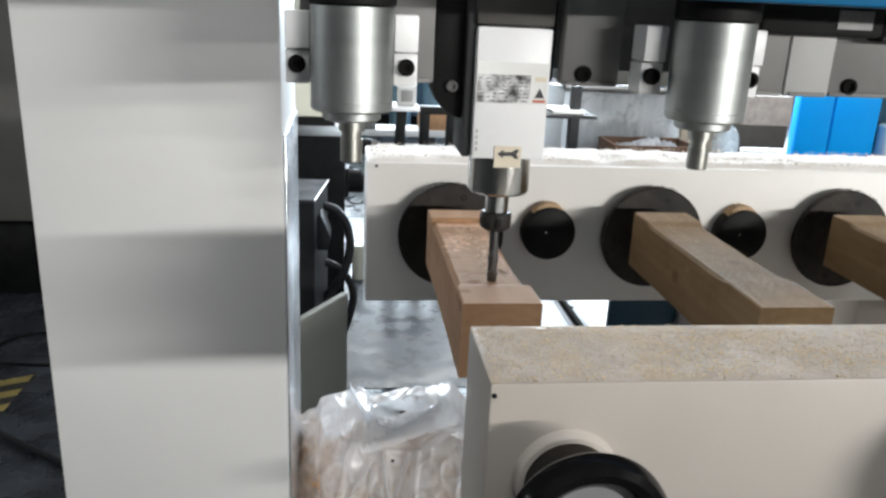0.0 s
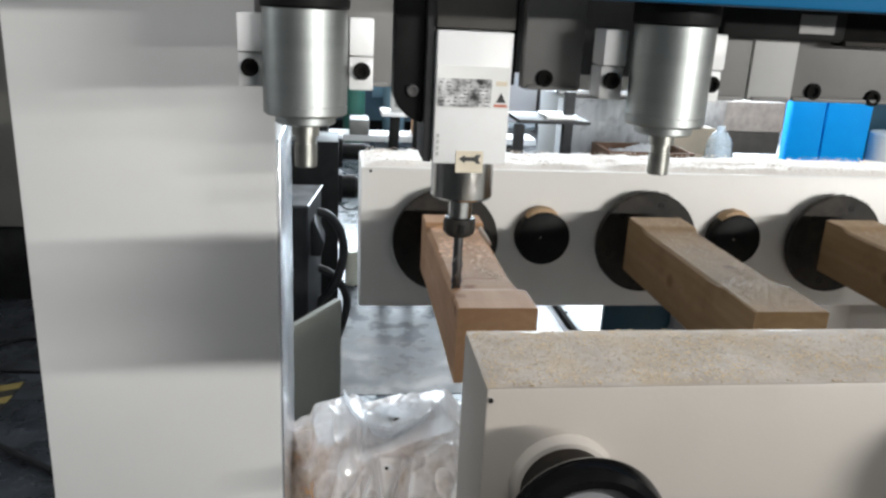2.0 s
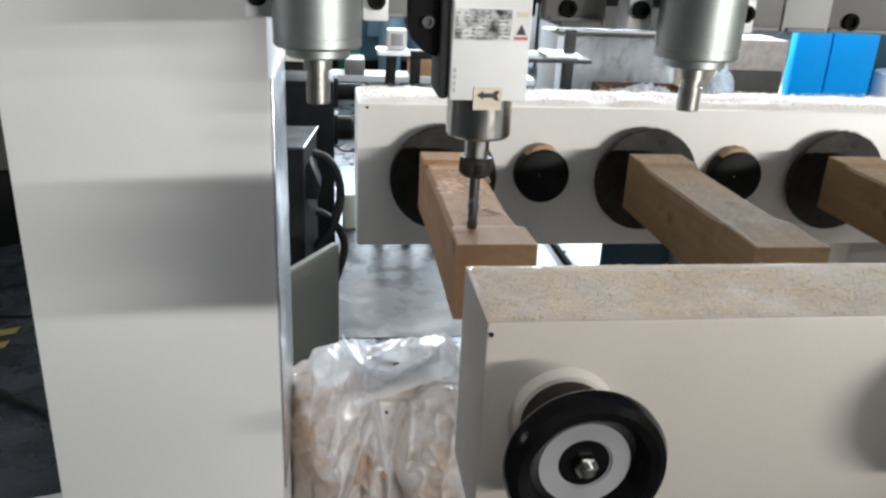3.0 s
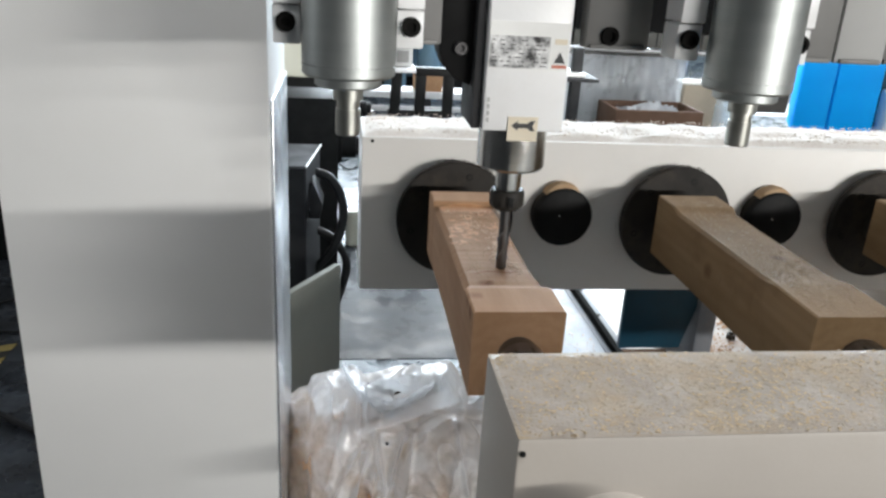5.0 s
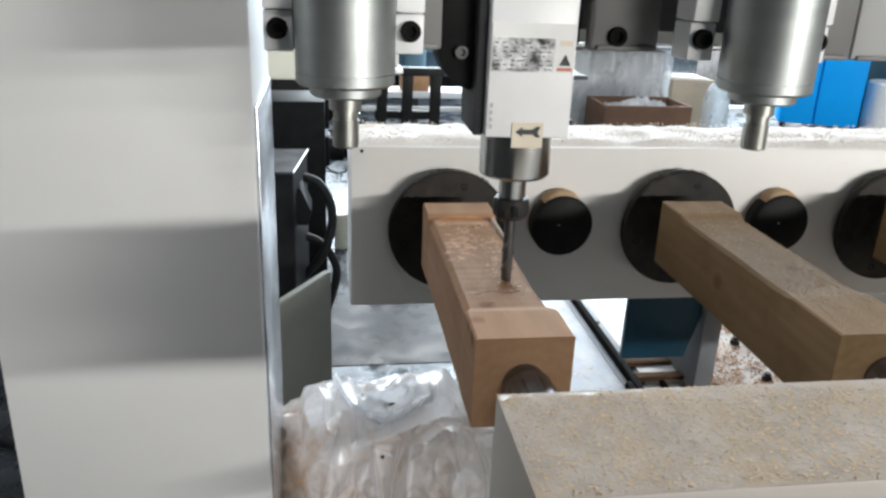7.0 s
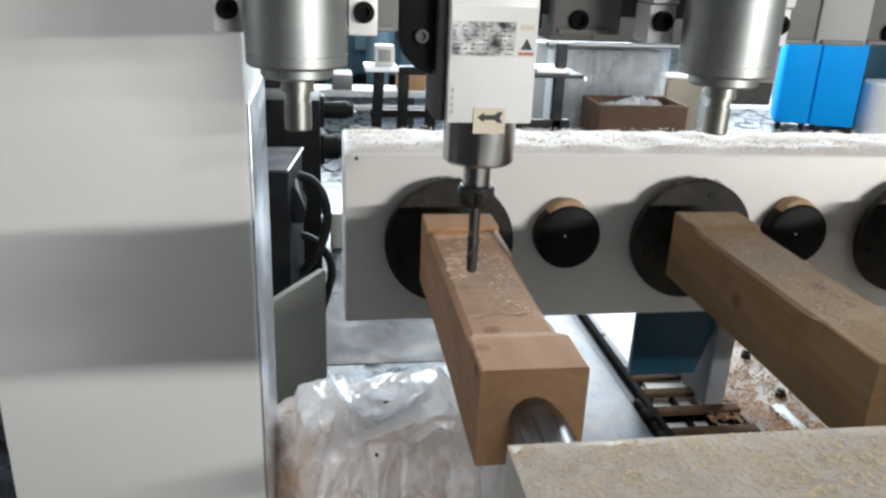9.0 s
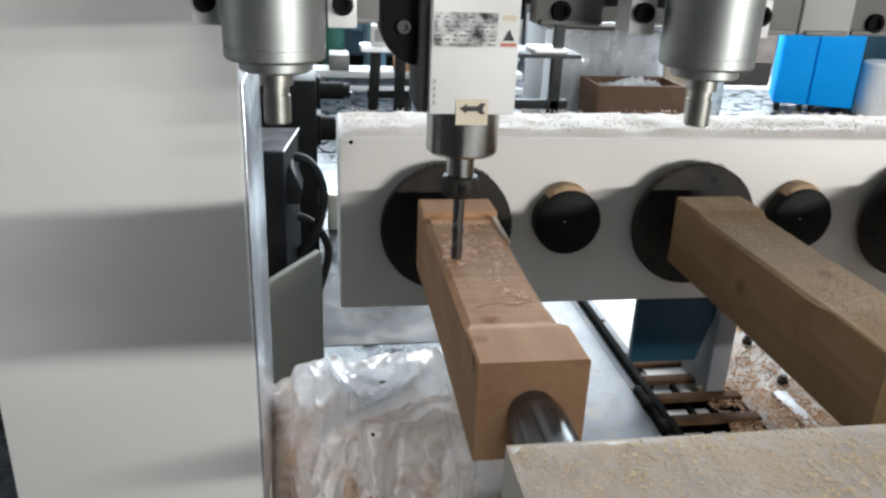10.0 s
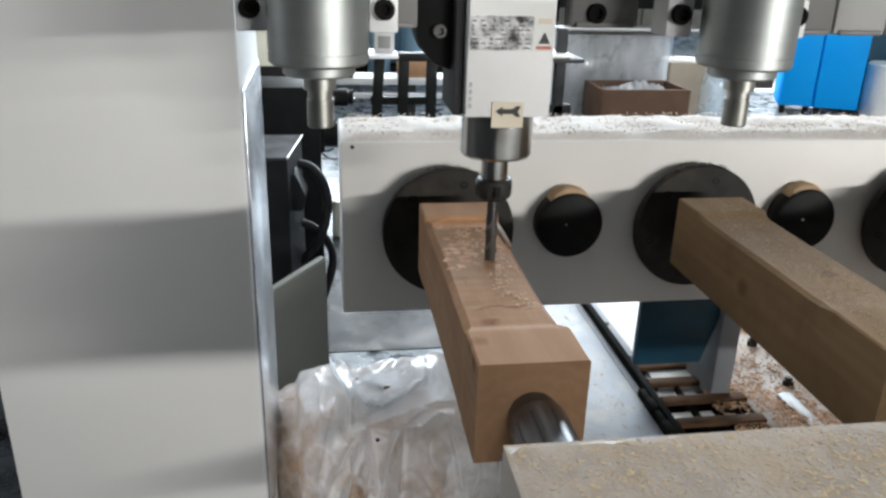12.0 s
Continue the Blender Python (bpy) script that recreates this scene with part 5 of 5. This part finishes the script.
def control_box():
    c = thing("control_box", (-0.1, 2.15, 0), "black machine control box with thick hoses", "control box")
    def plan(points, z0, z1, bevel):
        bm = bmesh.new()
        vs = [bm.verts.new((x, y, z0)) for x, y in points] + [bm.verts.new((x, y, z1)) for x, y in points]
        n = len(points)
        bm.faces.new(vs[:n])
        bm.faces.new(vs[n:])
        for k in range(n):
            bm.faces.new((vs[k], vs[(k + 1) % n], vs[n + (k + 1) % n], vs[n + k]))
        bmesh.ops.recalc_face_normals(bm, faces=bm.faces)
        bmesh.ops.bevel(bm, geom=bm.edges[:], offset=bevel, segments=2, affect="EDGES")
        return bm
    part("case", plan([(-0.26, 1.938), (-0.075, 1.938), (-0.047, 2.166), (-0.26, 2.166)], 0.0, 0.714, 0.003), SATIN_BLACK, c)
    lid = part("lid", plan([(-0.265, 1.933), (-0.073, 1.933), (-0.044, 2.169), (-0.265, 2.169)], 0.7145, 0.7205, 0.0012), LID_GREY, c, "worn dark grey lid")
    part("trim", tube([(-0.0735, 1.934, 0.7195), (-0.0445, 2.168, 0.7195)], 0.0022, 8), STICKER, lid, "bare bright edge")
    part("connector_block", prism([(-0.078, 0.655), (-0.060, 0.668), (-0.034, 0.606), (-0.044, 0.570), (-0.08, 0.572)], 1.985, 2.085, 0.003), SATIN_BLACK, c)
    part("hose", tube(HOSE_UP, 0.0125), RUBBER, c, "thick black rubber hose")
    part("hose", tube(HOSE_LOW, 0.0115), RUBBER, c, "thick black rubber hose")
    m = thing("drive_unit", (-0.05, 2.5, 0), "black drive unit with two motors on its flank", "motor")
    part("housing", box(-0.25, 0.0, 2.42, 2.62, 0.0, 0.80, 0.004), BLACK, m)
    for z, rad, reach in ((0.757, 0.026, 0.100), (0.643, 0.038, 0.066)):
        b = part("motor", turned([(rad * 0.9, 0.0), (rad, 0.003), (rad, reach * 0.82), (rad * 0.78, reach * 0.86), (rad * 0.78, reach)], (0.0, 2.5, z), "x", 24), BLACK, m, "black electric motor")
        part("flange", box(-0.002, 0.012, 2.46, 2.54, z - 0.045, z + 0.045, 0.002), BLACK, b)
        part("end_screw", rod(0.006, reach - 0.002, reach + 0.004, (0, 2.49, z - 0.006), "x", 0.001, 10), STEEL, b)
    part("cable", tube([(-0.005, 2.48, 0.605), (0.004, 2.48, 0.587), (0.027, 2.48, 0.570), (0.055, 2.48, 0.572), (0.085, 2.48, 0.60)], 0.0028, 8), RUBBER, m)


def far_things():
    wall = thing("far_machine", (-0.2, 3.4, 0), "cream-painted machine housing on a dark plinth", "machine")
    part("housing", box(-0.75, -0.02, 3.35, 3.8, 0.72, 2.2, 0.01), CREAM, wall)
    part("plinth", box(-0.72, -0.05, 3.38, 3.78, 0, 0.72, 0.006), BLACK, wall)
    st = thing("work_stand", (0.35, 3.2, 0), "dark welded steel stand with a white sheet on top", "stand")
    for top_x, foot_x in ((0.205, 0.165), (0.30, 0.285), (0.41, 0.40)):
        part("leg", prism([(foot_x, 0), (foot_x + 0.04, 0), (top_x + 0.04, 0.785), (top_x, 0.785)], 3.18, 3.22, 0.002), BLACK, st)
    part("top", box(0.165, 0.292, 3.12, 3.3, 0.786, 0.80, 0.002), WALL_PALE, st, "white sheet top")
    part("top_rail", box(0.293, 0.46, 3.17, 3.23, 0.77, 0.80, 0.002), BLACK, st)
    part("brace", box(0.19, 0.45, 3.19, 3.21, 0.60, 0.63, 0.002), BLACK, st)
    part("brace", box(0.17, 0.45, 3.222, 3.232, 0.42, 0.45, 0.002), BLACK, st)
    panel = thing("monitor", (0.244, 3.22, 0.80), "small white monitor with a grey screen on the stand", "monitor")
    part("housing", box(0.206, 0.282, 3.19, 3.26, 0.801, 0.876, 0.004), PALE_PLATE, panel)
    part("screen", box(0.219, 0.267, 3.186, 3.1895, 0.816, 0.862, 0.001), GREY_PLATE, panel, "grey screen")
    lathe = thing("long_bench", (0.5, 5.6, 0), "pale grey long machine bench", "bench")
    part("bed_rail", box(-0.3, 1.4, 5.5, 5.75, 0.285, 0.33, 0.005), WALL_PALE, lathe)
    part("lower_rail", box(-0.3, 1.4, 5.46, 5.49, 0.20, 0.235, 0.004), WALL_PALE, lathe)
    for x in (-0.15, 0.55, 1.2):
        part("leg", box(x, x + 0.08, 5.55, 5.7, 0, 0.285, 0.004), GUNMETAL, lathe)
    part("gearbox", box(0.065, 0.20, 5.5, 5.75, 0.33, 0.435, 0.006), GREY_PLATE, lathe, "grey gearbox")
    timber = thing("timber_block", (0.6, 5.6, 0.33), "orange-brown timber block lying on the bench", "timber")
    part("block", box(0.51, 0.70, 5.52, 5.70, 0.331, 0.455, 0.004), BEECH, timber)
    for x, m in ((0.02, GREEN), (0.38, PALE_BLUE), (0.68, PALE_BLUE)):
        g = thing("gas_cylinder", (x + 0.1, 7.2, 0), "tall painted gas cylinder", "gas cylinder", "gas cylinders")
        part("bottle", turned([(0.09, 0), (0.1, 0.02), (0.1, 1.1), (0.07, 1.22), (0.03, 1.28), (0.03, 1.34)], (x + 0.1, 7.2, 0), sides=28), m, g)
    blue_m = thing("blue_machine", (0.6, 7.9, 0), "blue-grey painted woodworking machine", "machine")
    part("body", box(-0.5, 1.5, 7.7, 8.2, 0.12, 1.18, 0.02), SLATE_BLUE, blue_m)
    part("plinth", box(-0.45, 1.45, 7.75, 8.15, 0, 0.118, 0.01), BLACK, blue_m)
    for x in (-0.2, 0.3, 0.85):
        part("cover", box(x, x + 0.36, 7.675, 7.698, 0.35, 1.05, 0.006), PALE_BLUE, blue_m, "pale blue cover plate")
    screen = thing("partition", (2.5, 8.4, 0), "low pale grey partition screen", "partition")
    for k in range(3):
        part("panel", box(1.3 + k * 0.82, 2.11 + k * 0.82, 8.4, 8.44, 0.05, 1.3, 0.004), WALL_PALE, screen)
        part("post", box(1.285 + k * 0.82, 1.315 + k * 0.82, 8.38, 8.398, 0, 1.32, 0.003), GUNMETAL, screen)
    rack = thing("storage_rack", (0.95, 3.2, 0), "black welded steel rack with papers on top", "rack")
    for x in (0.72, 0.925):
        part("upright", box(x, x + 0.04, 3.18, 3.22, 0, 0.90 if x > 0.9 else 0.76, 0.002), GUNMETAL, rack)
    part("rail", box(0.72, 1.0, 3.18, 3.22, 0.565, 0.60, 0.002), GUNMETAL, rack)
    part("shelf", box(0.72, 1.02, 3.12, 3.4, 0.775, 0.79, 0.002), GUNMETAL, rack)
    part("paper", box(0.84, 0.97, 3.15, 3.3, 0.791, 0.806, 0.002), STICKER, rack, "stack of white paper")
    wrapc = thing("wrapped_machine", (1.5, 4.6, 0), "machine wrapped in clear stretch film", "machine")
    for x0, x1, tone in ((1.28, 1.50, WALL_PALE), (1.503, 1.72, PALE_PLATE), (1.723, 1.95, WALL_PALE)):
        part("body_panel", box(x0, x1, 4.52, 5.0, 0, 0.74, 0.012), tone, wrapc)
    part("top_plate", box(1.24, 2.3, 4.43, 4.488, 0.762, 0.785, 0.004), GREY_PLATE, wrapc)
    part("edge_strip", box(1.24, 2.3, 4.425, 4.4295, 0.772, 0.785, 0.001), WALL_PALE, wrapc, "bright edge strip")
    part("upper_panel", box(1.26, 2.29, 4.49, 5.0, 0.787, 1.02, 0.008), CREAM_GREY, wrapc, "beige-grey upper panel")
    for x in (1.5, 1.78, 2.05):
        part("panel_joint", box(x, x + 0.006, 4.484, 4.4895, 0.80, 1.01, 0.0005), GUNMETAL, wrapc)
    bm = bmesh.new()
    rows = []
    for jz in range(41):
        row = []
        for i in range(72):
            x, z = 1.255 + 0.72 * i / 71, 0.02 + 0.72 * jz / 40
            pleat = abs((x * 11 + 0.8 * noise.noise((x * 4, z * 2, 1))) % 1 - 0.5)
            row.append(bm.verts.new((x, 4.492 - 0.05 * pleat * (0.4 + noise.noise((x * 3, z * 4, 7)) ** 2) - 0.012 * noise.noise((x * 14, z * 10, 3)), z)))
        rows.append(row)
    for r0, r1 in zip(rows, rows[1:]):
        for i in range(71):
            bm.faces.new((r0[i], r0[i + 1], r1[i + 1], r1[i]))
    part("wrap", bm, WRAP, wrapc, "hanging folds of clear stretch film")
    card = thing("cardboard_box", (1.7, 4.2, 0), "open brown cardboard box with plastic inside", "box")
    bm = box(1.46, 1.95, 4.1, 4.12, 0, 0.50, 0.002)
    box(1.46, 1.95, 4.40, 4.42, 0, 0.50, 0.002, bm)
    box(1.46, 1.48, 4.12, 4.40, 0, 0.50, 0.002, bm)
    box(1.93, 1.95, 4.12, 4.40, 0, 0.50, 0.002, bm)
    box(1.48, 1.93, 4.12, 4.40, 0.3, 0.32, 0, bm)
    part("carton", bm, CARD, card)
    bm = bmesh.new()
    grid = [[bm.verts.new((1.54 + 0.36 * i / 24, 4.15 + 0.22 * j / 16, 0.455 + 0.06 * math.sin(math.pi * i / 24) * math.sin(math.pi * j / 16) + 0.035 * noise.noise((i * 0.4, j * 0.5, 3)))) for i in range(25)] for j in range(17)]
    for r0, r1 in zip(grid, grid[1:]):
        for i in range(24):
            bm.faces.new((r0[i], r0[i + 1], r1[i + 1], r1[i]))
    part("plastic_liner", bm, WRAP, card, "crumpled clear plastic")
    pale = thing("cardboard_box", (2.0, 4.75, 0), "tall pale cardboard box", "box")
    part("carton", box(2.02, 2.28, 4.55, 4.85, 0, 0.58, 0.006), CARD_PALE, pale)
    j = thing("water_jug", (2.235, 4.4, 0), "large clear plastic water jug", "jug")
    part("bottle", turned([(0.07, 0), (0.078, 0.015), (0.078, 0.22), (0.074, 0.235), (0.078, 0.25), (0.078, 0.47), (0.070, 0.53), (0.045, 0.575), (0.024, 0.585), (0.024, 0.615)], (2.235, 4.4, 0), sides=32), JUG, j)
    cab = thing("grey_cabinet", (2.9, 5.6, 0), "low dark grey cabinet beneath pale boards", "cabinet")
    part("case", box(2.87, 3.32, 5.6, 6.0, 0.25, 0.415, 0.006), FAN_GREY, cab)
    part("board_pack", box(2.86, 3.33, 5.6, 6.0, 0.417, 0.64, 0.01), BOARDS, cab, "pale stacked boards")
    part("pedestal", box(2.88, 2.99, 5.64, 5.96, 0, 0.25, 0.004), GUNMETAL, cab)
    for cx, cy, half in ((3.709, 5.896, 0.1265), (3.974, 5.772, 0.163)):
        b = thing("blue_cabinet", (cx, cy, 0), "bright blue painted steel cabinet on short feet", "cabinet", "blue cabinets")
        part("case", box(cx - half, cx + half, cy + 0.018, cy + 0.42, 0.06, 1.2, 0.006), BLUE, b)
        part("door", box(cx - half + 0.006, cx + half - 0.006, cy, cy + 0.018, 0.07, 1.19, 0.003), BLUE, b)
        for dx in (-half + 0.02, half - 0.06):
            part("foot", box(cx + dx, cx + dx + 0.04, cy + 0.03, cy + 0.07, 0, 0.06, 0.002), BLACK, b)
        b.rotation_euler = (0, 0, radians(-25))
    t = thing("teal_cabinet", (4.45, 6.2, 0), "dark teal steel cabinet", "cabinet")
    part("case", box(4.2, 4.9, 6.1, 6.5, 0, 1.2, 0.008), TEAL, t)
    r = thing("white_roll", (4.4, 5.8, 0), "upright white roll of foam sheet", "roll")
    part("roll", turned([(0.17, 0), (0.18, 0.01), (0.18, 0.40), (0.17, 0.415), (0.05, 0.415), (0.05, 0.39)], (4.42, 5.8, 0), sides=40), STICKER, r)
    f = thing("levelling_post", (0.06, 3.35, 0), "white painted round machine foot", "foot")
    part("post", rod(0.03, 0, 0.16, (0.06, 3.35, 0), edge=0.004), CREAM, f)
    # left of the column
    hz = thing("hazard_tape", (-1.0, 2.1, 0), "yellow and black hazard tape on the floor", "floor marking", kind="structure")
    def strip(a, b, n, slant, z):
        d = (b - a) / n
        w = Vector((d.y, -d.x)).normalized() * 0.072
        sk = d * slant
        for k in range(n):
            p0 = a.lerp(b, k / n)
            bm = bmesh.new()
            q = [p0 - w / 2, p0 + w / 2 + sk, p0 + w / 2 + sk + d * 0.98, p0 - w / 2 + d * 0.98]
            bm.faces.new([bm.verts.new((v.x, v.y, z)) for v in q])
            part("stripe", bm, YELLOW if k % 2 else TAR, hz)
    strip(Vector((-1.025, 1.45)), Vector((-1.028, 2.385)), 20, 0.7, 0.004)
    strip(Vector((-1.9, 2.36)), Vector((-1.06, 2.345)), 18, 0.5, 0.003)
    cb = thing("floor_cable", (-1.0, 2.0, 0), "black cable lying across the floor", "cable")
    part("cable", tube([(-1.6, 2.45, 0.01), (-1.252, 2.237, 0.01), (-1.03, 2.10, 0.014), (-0.772, 1.917, 0.01), (-0.45, 1.70, 0.01)], 0.009, 8), RUBBER, cb)
    lp = thing("floor_cable", (-1.05, 2.6, 0), "thin black cable lying in a loop on the floor", "cable")
    part("cable", tube([(-0.75, 2.72, 0.006), (-1.0, 2.75, 0.006), (-1.145, 2.75, 0.006), (-1.20, 2.62, 0.006), (-1.15, 2.51, 0.006), (-1.042, 2.485, 0.006), (-0.8, 2.48, 0.006)], 0.005, 8), RUBBER, lp)
    pl = thing("steel_plate", (-0.6, 1.5, 0), "pale painted steel plate lying at the column's foot", "plate")
    part("plate", box(-0.74, -0.44, 1.30, 1.56, 0.0, 0.02, 0.003, None, Euler((0, 0, radians(14)))), PALE_PLATE, pl)
    dk = thing("machine_enclosure", (-3.0, 2.9, 0), "large beige-grey machine enclosure on a black base", "machine")
    part("panel", box(-6.5, -0.285, 3.12, 3.32, 0.315, 2.6, 0.01), CREAM_GREY, dk)
    part("base", box(-6.5, -0.285, 3.15, 3.32, 0, 0.313, 0.006), BLACK, dk, "black painted base")


hall()
gantry()
spindles()
headstock()
workpiece(0.1665, True, BEECH, "beech blank being carved on top, held in a chuck")
workpiece(0.4795, False, BEECH_DULL, "plain square beech blank held in a chuck", 0.717)
workpiece(0.800, False, BEECH_DULL, "plain square beech blank held in a chuck")
tailstock()
bed()
sack()
side_panel()
control_box()
far_things()


# ---- movement ----
def motions():
    for ob in ON_TABLE:
        x, y, z = ob.location
        walk(ob, [(t, pose(x, y + d, z)) for t, d in TABLE])
    for ob in ON_CARRIAGE:
        x, y, z = ob.location
        walk(ob, [(t, pose(x + a, y, z + c)) for t, a, c in CARRIAGE])


motions()
